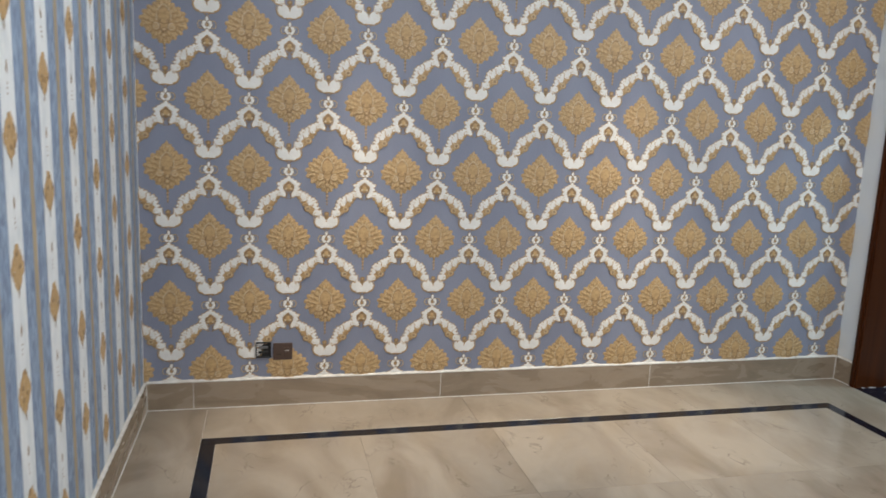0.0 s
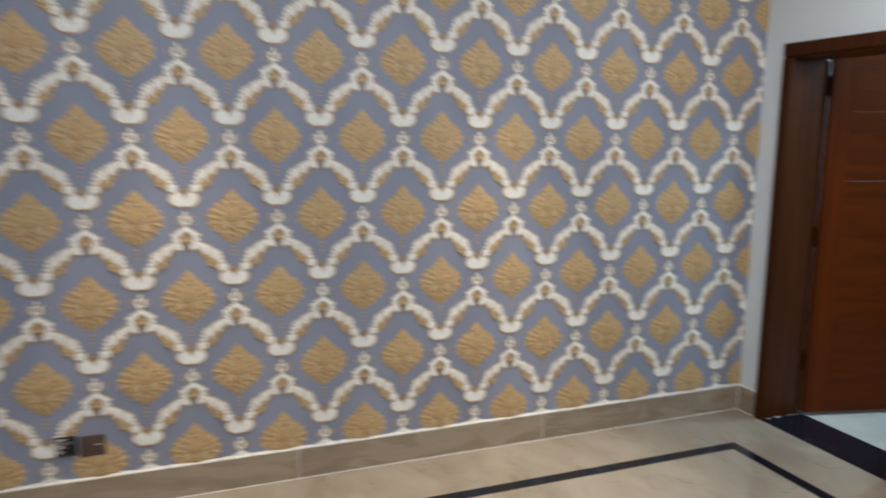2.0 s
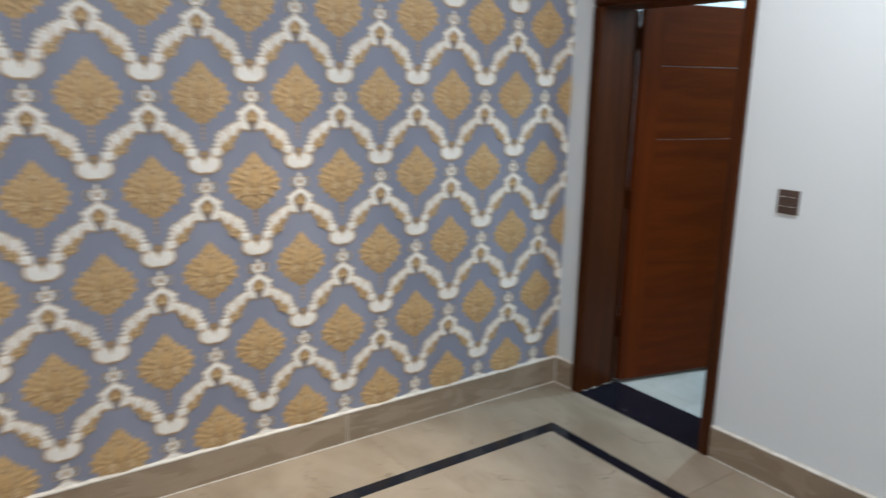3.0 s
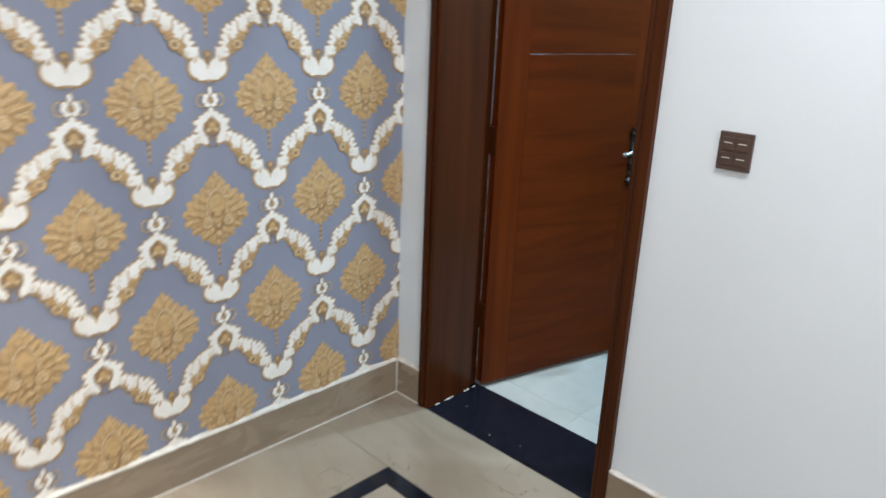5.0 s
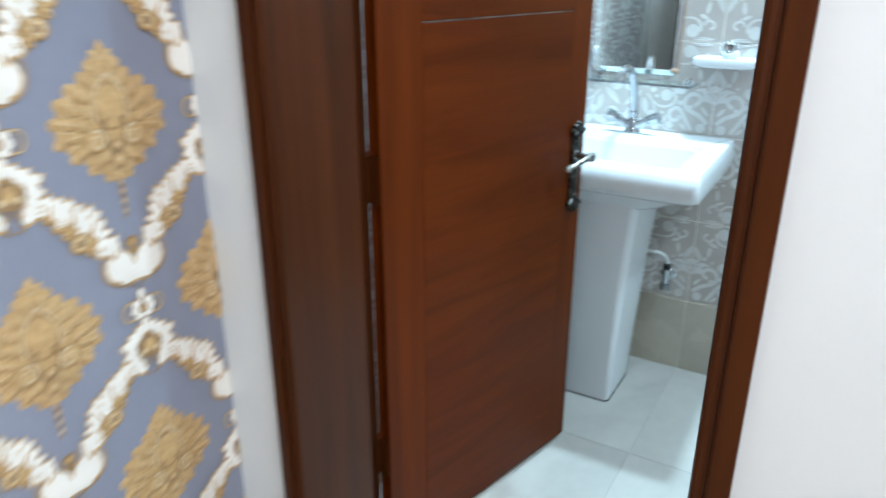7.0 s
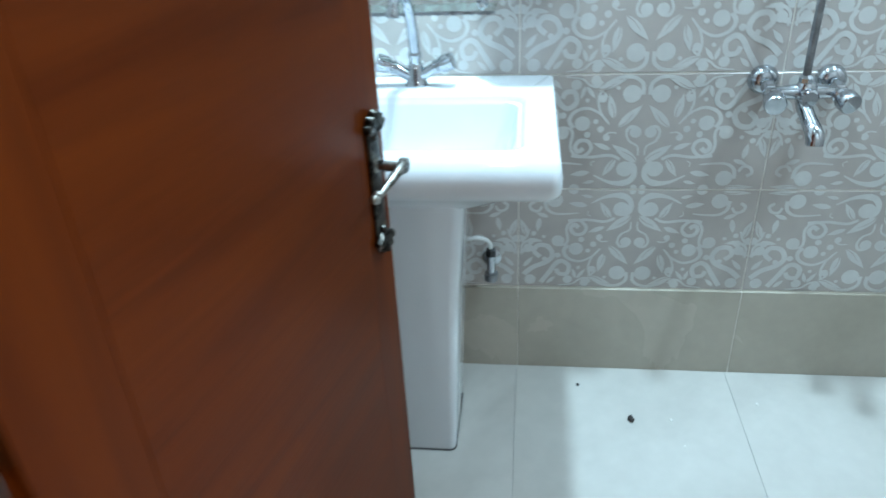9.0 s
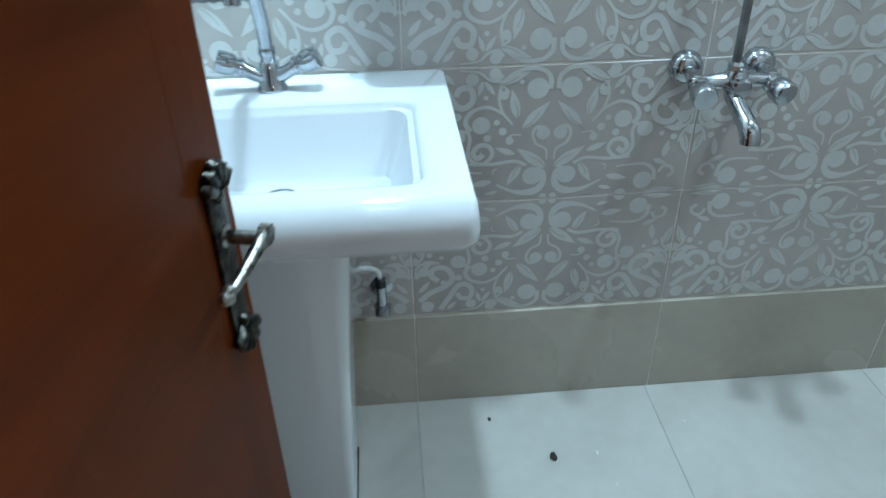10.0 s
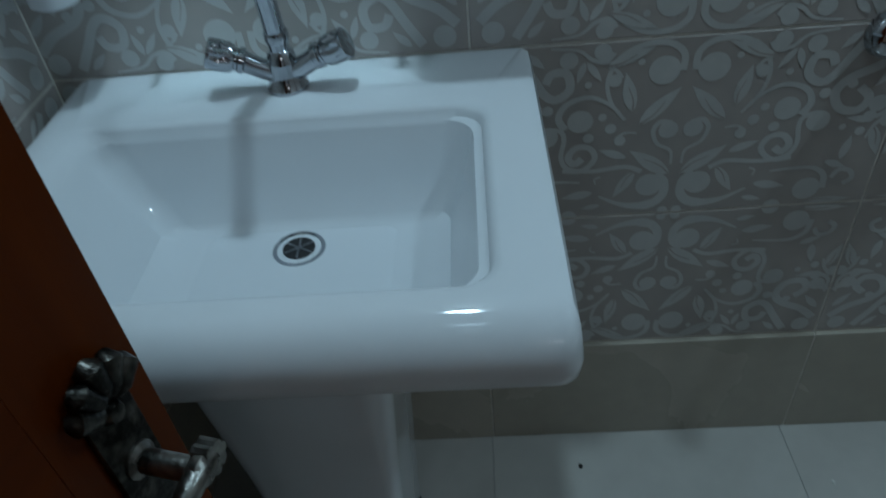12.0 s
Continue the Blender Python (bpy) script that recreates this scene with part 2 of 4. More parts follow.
def curve(points, steps=8):
    """A smooth line through the given points."""
    pts = [Vector(p) for p in points]
    out = []
    for i in range(len(pts) - 1):
        a, b, c, d = pts[max(i - 1, 0)], pts[i], pts[i + 1], pts[min(i + 2, len(pts) - 1)]
        for s in range(steps):
            t = s / steps
            out.append(0.5 * (2 * b + (c - a) * t + (2 * a - 5 * b + 4 * c - d) * t * t + (3 * b - a - 3 * c + d) * t ** 3))
    return out + [pts[-1]]


def aim(place, way):
    """A pose that turns +z to the way given."""
    return Matrix.Translation(place) @ Vector(way).to_track_quat("Z", "Y").to_matrix().to_4x4()


def round_rect(x0, x1, y0, y1, r, z, k=8):
    out = []
    for cx, cy, a0 in ((x1 - r, y1 - r, 0), (x0 + r, y1 - r, 90), (x0 + r, y0 + r, 180), (x1 - r, y0 + r, 270)):
        for i in range(k):
            a = radians(a0 + 90 * i / (k - 1))
            out.append((cx + r * math.cos(a), cy + r * math.sin(a), z))
    return out


def structure(name, bm, mat, label="", smooth=False):
    return tagged(link_mesh(name, bm, mat, None, smooth), label, kind="structure")


def thing(name, place, label, category, group=""):
    ob = new(name)
    ob.location = place
    ob.empty_display_size = 0.05
    bpy.context.view_layer.update()
    return tagged(ob, label, category, group)


def under(parent, ob):
    """Parent a mesh that was built in world places under a thing, in place."""
    ob.parent = parent
    ob.matrix_parent_inverse = parent.matrix_world.inverted()
    return ob


def wpart(name, bm, mat, parent, label="", smooth=False):
    return under(parent, part(name, bm, mat, None, label, smooth))


# ---------------- flat ornament ----------------
class Ornament:
    """Printed and embossed shapes in a plane: u right, v up, h proud."""

    def __init__(self):
        self.v, self.f, self.m, self.lift = [], [], [], 0.0

    def shape(self, outline, mat, h, dome=0.0):
        self.lift += 0.000004
        h += self.lift
        o = len(self.v)
        n = len(outline)
        cu, cv = sum(p[0] for p in outline) / n, sum(p[1] for p in outline) / n
        self.v += [(p[0], p[1], h) for p in outline]
        if dome:
            self.v += [(cu + 0.55 * (p[0] - cu), cv + 0.55 * (p[1] - cv), h + dome * 0.8) for p in outline]
            self.v.append((cu, cv, h + dome))
            for i in range(n):
                j = (i + 1) % n
                self.f += [(o + i, o + j, o + n + j, o + n + i), (o + n + i, o + n + j, o + 2 * n)]
                self.m += [mat, mat]
        else:
            self.f.append(tuple(range(o, o + n)))
            self.m.append(mat)

    def disc(self, u, v, ru, rv, mat, h, dome=0.0, turn=0.0, n=12):
        c, s = math.cos(radians(turn)), math.sin(radians(turn))
        self.shape([(u + ru * math.cos(a) * c - rv * math.sin(a) * s, v + ru * math.cos(a) * s + rv * math.sin(a) * c)
                    for a in (2 * math.pi * i / n for i in range(n))], mat, h, dome)

    def leaf(self, u, v, length, width, turn, mat, h, dome=0.0):
        c, s = math.cos(radians(turn)), math.sin(radians(turn))
        pts = [(-0.5, 0), (-0.40, 0.26), (-0.20, 0.46), (0.02, 0.46), (0.22, 0.30), (0.38, 0.12), (0.5, 0), (0.38, -0.14), (0.22, -0.32), (0.02, -0.46), (-0.20, -0.44), (-0.40, -0.24)]
        self.shape([(u + a * length * c - b * width * s, v + a * length * s + b * width * c) for a, b in pts], mat, h, dome)

    def stroke(self, points, w0, w1, mat, h):
        self.lift += 0.000004
        h += self.lift
        pts = [Vector((p[0], p[1])) for p in curve([(a, b, 0) for a, b in points], 5)]
        o = len(self.v)
        for i, p in enumerate(pts):
            d = (pts[min(i + 1, len(pts) - 1)] - pts[max(i - 1, 0)]).normalized()
            w = (w0 + (w1 - w0) * i / (len(pts) - 1)) / 2
            self.v += [(p.x - d.y * w, p.y + d.x * w, h), (p.x + d.y * w, p.y - d.x * w, h)]
            if i:
                a = o + 2 * i
                self.f.append((a - 2, a - 1, a + 1, a))
                self.m.append(mat)

    def both(self, call, u, *rest, turn=None):
        """The same shape on both sides of the axis u = 0."""
        if turn is None:
            call(u, *rest)
            call(-u, *rest)
        else:
            call(u, *rest[:3], turn, *rest[3:])
            call(-u, *rest[:3], 180 - turn, *rest[3:])


def damask_cell():
    """Gold leaf medallion under an arch of white scrolls, with a small fleur on top. Slots: 0 gold, 1 brown, 2 white, 3 pale gold, 4 shaded gold."""
    o = Ornament()
    rng = random.Random(7)

    # medallion: an onion-shaped body ringed with curling leaf tips
    half = [(0.0, 0.106), (0.012, 0.094), (0.014, 0.080), (0.024, 0.072), (0.022, 0.058), (0.040, 0.055), (0.045, 0.041), (0.066, 0.039), (0.070, 0.022), (0.088, 0.018), (0.086, 0.0),
            (0.102, -0.011), (0.093, -0.027), (0.098, -0.044), (0.078, -0.054), (0.074, -0.072), (0.052, -0.078), (0.046, -0.096), (0.026, -0.100), (0.018, -0.114), (0.0, -0.124)]
    whole = half + [(-u, v) for u, v in half[-2:0:-1]]

    def scaled(k):
        return [(u * k, -0.018 + (v + 0.018) * k) for u, v in whole]

    def frond(u, v, size, turn, h, wide=0.60):
        """One leaf with its shadowed edge and a pale rib, on both sides."""
        for s in (1, -1):
            t = turn if s > 0 else 180 - turn
            c, n = math.cos(radians(t)), math.sin(radians(t))
            o.leaf(s * u, v - 0.0016, size * 1.06, size * (wide + 0.10), t, 4, h)
            o.leaf(s * u, v, size, size * wide, t, 0, h + 0.0003, 0.0015)
            o.stroke([(s * u - 0.34 * size * c, v - 0.34 * size * n), (s * u + 0.05 * size * c, v + 0.05 * size * n + 0.0012), (s * u + 0.34 * size * c, v + 0.34 * size * n)], 0.0022, 0.0008, 3, h + 0.0022)

    o.shape(scaled(0.92), 4, 0.0003)
    for u, v in half[2:-1]:
        o.both(o.disc, u * 0.93, -0.018 + (v + 0.018) * 0.93, 0.0105, 0.0105, 0, 0.0004, 0.0010)
    for (u, v), (pu, pv), (nu, nv) in zip(half[1:-1], half[:-2], half[2:]):
        out = math.degrees(math.atan2(-(nu - pu), (nv - pv))) + 180
        frond(u * 0.88, -0.018 + (v + 0.018) * 0.88, rng.uniform(0.024, 0.031), out + (22 if v > -0.03 else -14) + rng.uniform(-10, 10), 0.0005)
    frond(0.0, 0.086, 0.040, 90, 0.0007, 0.55)
    frond(0.0, -0.110, 0.032, -90, 0.0007, 0.55)
    o.shape(scaled(0.80), 4, 0.0022)
    o.shape(scaled(0.78), 0, 0.0024, 0.0012)
    for u, v, size, t in ((0.011, 0.062, 0.030, 76), (0.026, 0.042, 0.030, 58), (0.046, 0.026, 0.032, 44), (0.064, 0.008, 0.032, 30), (0.076, -0.014, 0.030, 8), (0.070, -0.036, 0.028, -16),
                          (0.056, -0.060, 0.028, -44), (0.036, -0.080, 0.028, -60), (0.014, -0.096, 0.024, -78)):
        frond(u, v, size, t + rng.uniform(-7, 7), 0.0030)
    for u, v, size, t in ((0.032, 0.022, 0.030, 62), (0.046, 0.002, 0.030, 46), (0.056, -0.020, 0.026, 22), (0.020, -0.074, 0.028, -62)):
        frond(u, v, size, t, 0.0038)
    # smooth shield in the middle under a pale arch
    o.disc(0, 0.004, 0.030, 0.040, 4, 0.0044, n=18)
    o.disc(0, 0.003, 0.025, 0.034, 0, 0.0046, 0.0010, n=18)
    o.stroke([(-0.030, -0.020), (-0.029, 0.014), (-0.016, 0.038), (0.0, 0.052), (0.016, 0.038), (0.029, 0.014), (0.030, -0.020)], 0.0042, 0.0042, 3, 0.0050)
    # two volutes and a rosette beneath it
    for s in (1, -1):
        o.disc(s * 0.034, -0.047, 0.021, 0.020, 4, 0.0052, n=16)
        o.disc(s * 0.034, -0.046, 0.018, 0.017, 0, 0.0054, 0.0014, n=16)
        o.stroke([(s * (0.034 + 0.017 * (1 - a / 620) * math.cos(radians(a + 70))), -0.046 + 0.017 * (1 - a / 620) * math.sin(radians(a + 70))) for a in range(0, 541, 45)], 0.0050, 0.0024, 3, 0.0072)
        o.stroke([(s * 0.014, -0.014), (s * 0.020, -0.034), (s * 0.012, -0.060), (s * 0.004, -0.076)], 0.0060, 0.0030, 1, 0.0070)
    for u, v, r in ((0.0, -0.082, 0.011), (0.0, -0.058, 0.008)):
        o.disc(u, v, r * 1.25, r * 1.25, 1, 0.0060)
        o.disc(u, v, r, r, 0, 0.0062, 0.0012)
        o.disc(u, v, r * 0.35, r * 0.35, 3, 0.0078)
    for i in range(7):
        o.disc(0, -0.128 - 0.0085 * i, 0.0058 - 0.0004 * i, 0.0044, 0 if i % 2 else 1, 0.0004)

    # white arch: broad lobed shoulders out from the heart, a narrow waist, then a twin-lobed foot
    arm = [(0.054, 0.194, 0.014, 0.013), (0.066, 0.192, 0.017, 0.016), (0.080, 0.187, 0.018, 0.018), (0.070, 0.173, 0.011, 0.011), (0.094, 0.177, 0.016, 0.016), (0.106, 0.169, 0.017, 0.018),
           (0.101, 0.152, 0.011, 0.011), (0.117, 0.157, 0.015, 0.016), (0.125, 0.143, 0.011, 0.013), (0.131, 0.130, 0.008, 0.010), (0.134, 0.112, 0.017, 0.012), (0.126, 0.107, 0.011, 0.010),
           (0.146, 0.104, 0.012, 0.013), (0.150, 0.090, 0.010, 0.010), (0.154, 0.064, 0.027, 0.026), (0.167, 0.050, 0.019, 0.018), (0.176, 0.044, 0.012, 0.012), (0.139, 0.074, 0.010, 0.012), (0.160, 0.040, 0.010, 0.010)]
    heart = [(0.0, 0.272, 0.008, 0.014), (0.011, 0.262, 0.010, 0.009), (0.022, 0.253, 0.011, 0.010), (0.034, 0.243, 0.012, 0.010), (0.036, 0.228, 0.011, 0.013), (0.033, 0.211, 0.011, 0.012),
             (0.028, 0.197, 0.013, 0.012), (0.041, 0.200, 0.014, 0.013), (0.020, 0.188, 0.008, 0.007)]
    # leaf tips along the outer edge: place, size, way
    tips = [(0.018, 0.268, 0.016, 60), (0.034, 0.258, 0.018, 35), (0.050, 0.246, 0.020, 25), (0.050, 0.224, 0.016, 10), (0.058, 0.211, 0.020, 70), (0.074, 0.208, 0.018, 50), (0.088, 0.204, 0.020, 80), (0.103, 0.194, 0.018, 40),
            (0.119, 0.183, 0.020, 60), (0.131, 0.168, 0.018, 20), (0.137, 0.152, 0.016, 45), (0.145, 0.132, 0.014, 10), (0.155, 0.118, 0.014, 50), (0.120, 0.116, 0.014, 200), (0.130, 0.096, 0.014, 240), (0.131, 0.060, 0.012, 200)]
    lower = [(0.052, 0.180), (0.064, 0.164), (0.078, 0.160), (0.089, 0.148), (0.098, 0.138), (0.112, 0.126), (0.117, 0.112)]
    def slack(u, v):
        return v - 0.010 * math.exp(-((u - 0.100) / 0.030) ** 2)

    arm = [(u, slack(u, v), a, b) for u, v, a, b in arm]
    tips = [(u, slack(u, v), size, t) for u, v, size, t in tips]
    lower = [(u, slack(u, v)) for u, v in lower]
    for u, v in lower:
        o.both(o.disc, u, v, 0.0125, 0.0115, 1, 0.0001)
        o.both(o.disc, u, v + 0.002, 0.0100, 0.0090, 0, 0.0002)
    for u, v, a, b in arm + heart:
        o.both(o.disc, u, v - 0.001, a + 0.0040, b + 0.0042, 0, 0.0002)
    for u, v, size, t in tips:
        bu, bv = u - 0.004 * math.cos(radians(t)), v - 0.004 * math.sin(radians(t))
        o.both(o.disc, bu, bv - 0.001, size * 0.54, size * 0.54, 0, 0.0003)
        o.both(o.leaf, u, v - 0.001, size * 1.15, size * 0.70, 0, 0.0003, turn=t)
    for u, v, size, t in tips:
        bu, bv = u - 0.004 * math.cos(radians(t)), v - 0.004 * math.sin(radians(t))
        o.both(o.disc, bu, bv, size * 0.37, size * 0.37, 2, 0.0008)
        o.both(o.leaf, u - 0.003 * math.cos(radians(t)), v - 0.003 * math.sin(radians(t)), size * 0.8, size * 0.45, 2, 0.0009, turn=t)
    for u, v, a, b in arm + heart:
        k = 0.88 if 0.05 < u < 0.134 else 1.0
        o.both(o.disc, u, v, a * k, b * k, 2, 0.0007, 0.0009)
    # small curls cut into the white
    for u, v, r, a0 in ((0.070, 0.169, 0.0062, 200), (0.101, 0.142, 0.0062, 190), (0.126, 0.107, 0.0058, 160), (0.041, 0.200, 0.0070, 230), (0.090, 0.184, 0.0055, 30), (0.114, 0.164, 0.0050, 10)):
        for s in (1, -1):
            o.stroke([(s * (u + r * (1 - a / 420) * math.cos(radians(a + a0))), v + r * (1 - a / 420) * math.sin(radians(a + a0))) for a in range(0, 271, 45)], 0.0016, 0.0030, 3, 0.0028)
    for u0, v0, u1, v1 in ((0.082, 0.154, 0.090, 0.186), (0.108, 0.134, 0.121, 0.156), (0.048, 0.178, 0.056, 0.200), (0.143, 0.080, 0.150, 0.098)):
        for s in (1, -1):
            o.stroke([(s * u0, v0), (s * (0.6 * u0 + 0.4 * u1 + 0.002), 0.6 * v0 + 0.4 * v1), (s * u1, v1)], 0.0080, 0.0016, 0, 0.0030)
    # brown shield in the heart with a gold boss, scrolls beneath it
    o.shape([(0.0, 0.256), (0.012, 0.244), (0.025, 0.234), (0.024, 0.219), (0.013, 0.209), (0.0, 0.205), (-0.013, 0.209), (-0.024, 0.219), (-0.025, 0.234), (-0.012, 0.244)], 1, 0.0020)
    o.disc(0, 0.231, 0.011, 0.013, 0, 0.0022, 0.0008)
    for s in (1, -1):
        o.disc(s * 0.012, 0.221, 0.0055, 0.006, 3, 0.0024)
        o.stroke([(s * 0.004, 0.204), (s * 0.010, 0.190), (s * 0.012, 0.176), (s * 0.004, 0.172)], 0.0050, 0.0040, 1, 0.0006)
        # thin swash around the foot
        o.stroke([(s * 0.122, 0.086), (s * 0.121, 0.062), (s * 0.130, 0.042), (s * 0.148, 0.031), (s * 0.166, 0.028), (s * 0.178, 0.020)], 0.0030, 0.0048, 1, 0.0001)
        o.stroke([(s * 0.122, 0.087), (s * 0.122, 0.064), (s * 0.131, 0.044), (s * 0.149, 0.033)], 0.0016, 0.0022, 0, 0.0003)
    for u, v, r in ((0.092, 0.126, 0.0165), (0.074, 0.145, 0.0085), (0.108, 0.108, 0.0085)):
        o.both(o.disc, u, v, r * 1.14, r * 1.08, 1, 0.0014)
        o.both(o.disc, u, v + 0.001, r, r * 0.92, 0, 0.0016, 0.0006)
        o.both(o.disc, u, v, r * 0.40, r * 0.40, 1, 0.0026)
    for t in range(0, 360, 60):
        o.both(o.disc, 0.092 + 0.0095 * math.cos(radians(t)), 0.127 + 0.0085 * math.sin(radians(t)), 0.0036, 0.0036, 3, 0.0024)
    # brown notch over the foot
    o.both(o.disc, 0.1828, 0.100, 0.013, 0.012, 1, 0.00005)
    o.both(o.disc, 0.1828, 0.086, 0.009, 0.014, 1, 0.00005)
    o.both(o.disc, 0.1828, 0.101, 0.006, 0.006, 0, 0.0012)
    # small crown above the heart
    for s in (1, -1):
        ring = [(s * (0.026 + 0.014 * math.cos(radians(a))), 0.303 + 0.017 * math.sin(radians(a))) for a in range(-150, 181, 30)]
        o.stroke(ring, 0.0056, 0.0050, 1, 0.0003)
        o.stroke(ring, 0.0026, 0.0026, 3, 0.0005)
    for u, v, a, b in ((0.0, 0.329, 0.006, 0.011), (0.012, 0.313, 0.009, 0.008), (0.016, 0.302, 0.008, 0.008), (0.009, 0.291, 0.009, 0.007)):
        o.both(o.disc, u, v, a + 0.003, b + 0.003, 1, 0.0005)
        o.both(o.disc, u, v, a, b, 2, 0.0007, 0.0006)
    o.disc(0, 0.303, 0.009, 0.010, 1, 0.0016)
    o.disc(0, 0.302, 0.004, 0.005, 0, 0.0018)
    return o


def tile_print():
    """Half of a mirrored flower with scrolls and leaves; the flower's heart lies on the lower edge."""
    o = Ornament()

    def bulb(u, v, r):
        for s in (1, -1):
            o.disc(s * u, v, 0.92 * r, 0.92 * r, 0, 0.0003, n=18)

    def blade(root, tip, w):
        du, dv = tip[0] - root[0], tip[1] - root[1]
        length, turn = math.hypot(du, dv), math.degrees(math.atan2(dv, du))
        for s in (1, -1):
            o.leaf(s * (root[0] + du / 2), root[1] + dv / 2, length, 0.86 * w, turn if s > 0 else 180 - turn, 0, 0.0003)
            if length > 0.05:
                o.stroke([(s * (root[0] + 0.02 * du), root[1] + 0.02 * dv), (s * (root[0] + 0.30 * du - 0.05 * dv), root[1] + 0.30 * dv + 0.05 * du), (s * (root[0] + 0.62 * du), root[1] + 0.62 * dv)], 0.0028, 0.0012, 1, 0.0005)

    def scroll(pts, w0, w1):
        for s in (1, -1):
            o.stroke([(s * a, b) for a, b in pts], 0.80 * w0, 0.80 * w1, 0, 0.0003)

    # the pair of large commas beside the axis
    bulb(0.037, 0.055, 0.0225)
    scroll([(0.030, 0.073), (0.015, 0.062), (0.013, 0.038), (0.025, 0.021), (0.043, 0.015)], 0.014, 0.022)
    scroll([(0.035, 0.016), (0.055, 0.015), (0.082, 0.021), (0.114, 0.038)], 0.022, 0.004)
    blade((0.062, 0.082), (0.092, 0.034), 0.022)
    scroll([(0.113, 0.076), (0.122, 0.071), (0.120, 0.062)], 0.004, 0.003)
    blade((0.124, 0.046), (0.173, 0.038), 0.019)
    # leaf and long stem out of the axis
    blade((0.008, 0.074), (0.073, 0.121), 0.029)
    blade((0.076, 0.108), (0.119, 0.125), 0.017)
    scroll([(0.051, 0.081), (0.077, 0.092), (0.126, 0.087), (0.163, 0.094), (0.175, 0.115), (0.171, 0.145), (0.176, 0.161), (0.195, 0.166)], 0.010, 0.009)
    bulb(0.197, 0.152, 0.0186)
    scroll([(0.172, 0.091), (0.143, 0.089), (0.124, 0.109), (0.132, 0.129), (0.152, 0.131), (0.164, 0.115), (0.155, 0.102), (0.143, 0.111)], 0.010, 0.015)
    # stem with a small curl
    scroll([(0.008, 0.092), (0.011, 0.116), (0.032, 0.130), (0.040, 0.152), (0.031, 0.167), (0.014, 0.164)], 0.005, 0.011)
    bulb(0.018, 0.153, 0.0157)
    # crown ring with its bulb and two leaves
    scroll([(0.083, 0.174), (0.104, 0.202), (0.112, 0.237), (0.098, 0.272), (0.065, 0.290), (0.031, 0.290), (0.010, 0.274), (0.009, 0.248)], 0.006, 0.013)
    bulb(0.034, 0.250, 0.0240)
    bulb(0.067, 0.265, 0.0054)
    blade((0.073, 0.188), (0.087, 0.250), 0.025)
    blade((0.062, 0.165), (0.007, 0.223), 0.027)
    # side scroll over the ring's foot
    scroll([(0.083, 0.174), (0.104, 0.199), (0.136, 0.215), (0.168, 0.206), (0.180, 0.184), (0.170, 0.164)], 0.005, 0.015)
    bulb(0.148, 0.176, 0.0206)
    bulb(0.116, 0.181, 0.0069)
    bulb(0.103, 0.161, 0.0093)
    bulb(0.135, 0.147, 0.0088)
    scroll([(0.064, 0.151), (0.082, 0.152), (0.095, 0.142)], 0.004, 0.007)
    bulb(0.088, 0.139, 0.0093)
    # side comma on the heart's edge
    bulb(0.208, 0.030, 0.0225)
    scroll([(0.232, 0.029), (0.229, 0.054), (0.209, 0.069), (0.176, 0.070), (0.145, 0.067)], 0.014, 0.004)
    bulb(0.161, -0.001, 0.0147)
    blade((0.210, 0.004), (0.283, 0.007), 0.017)
    blade((0.111, 0.021), (0.141, 0.015), 0.012)
    blade((0.246, 0.082), (0.253, 0.124), 0.018)
    blade((0.224, 0.080), (0.258, 0.067), 0.015)
    scroll([(0.241, 0.048), (0.250, 0.062), (0.267, 0.059), (0.273, 0.045), (0.261, 0.036)], 0.009, 0.011)
    # cluster along the side edge
    blade((0.279, 0.138), (0.298, 0.085), 0.022)
    bulb(0.269, 0.154, 0.0108)
    bulb(0.297, 0.146, 0.0118)
    bulb(0.262, 0.130, 0.0078)
    blade((0.272, 0.173), (0.303, 0.193), 0.017)
    bulb(0.231, 0.209, 0.0078)
    # tall hooks out of the corner
    scroll([(0.288, 0.260), (0.262, 0.236), (0.225, 0.218), (0.210, 0.196), (0.223, 0.170), (0.249, 0.166), (0.260, 0.185), (0.243, 0.203)], 0.018, 0.016)
    scroll([(0.240, 0.286), (0.218, 0.252), (0.201, 0.224), (0.184, 0.215), (0.165, 0.230), (0.170, 0.255), (0.191, 0.255), (0.199, 0.240)], 0.017, 0.015)
    bulb(0.270, 0.276, 0.0171)
    blade((0.289, 0.234), (0.262, 0.202), 0.016)
    bulb(0.196, 0.197, 0.0090)
    blade((0.224, 0.287), (0.200, 0.264), 0.014)
    # spray beneath the hooks
    scroll([(0.192, 0.293), (0.154, 0.288), (0.135, 0.273), (0.116, 0.269), (0.106, 0.282)], 0.004, 0.011)
    bulb(0.121, 0.284, 0.0131)
    bulb(0.167, 0.274, 0.0139)
    blade((0.145, 0.270), (0.155, 0.238), 0.013)
    blade((0.142, 0.270), (0.120, 0.239), 0.013)
    bulb(0.139, 0.235, 0.0057)
    bulb(0.102, 0.239, 0.0106)
    scroll([(0.093, 0.242), (0.100, 0.254), (0.112, 0.260)], 0.010, 0.003)
    blade((0.114, 0.261), (0.049, 0.287), 0.021)
    scroll([(0.293, 0.196), (0.294, 0.169), (0.280, 0.154), (0.266, 0.158)], 0.006, 0.012)
    bulb(0.276, 0.175, 0.0147)
    blade((0.275, 0.148), (0.236, 0.154), 0.014)
    bulb(0.235, 0.139, 0.0057)
    scroll([(0.294, 0.155), (0.279, 0.137), (0.273, 0.117)], 0.010, 0.005)
    bulb(0.011, 0.004, 0.0085)
    return o


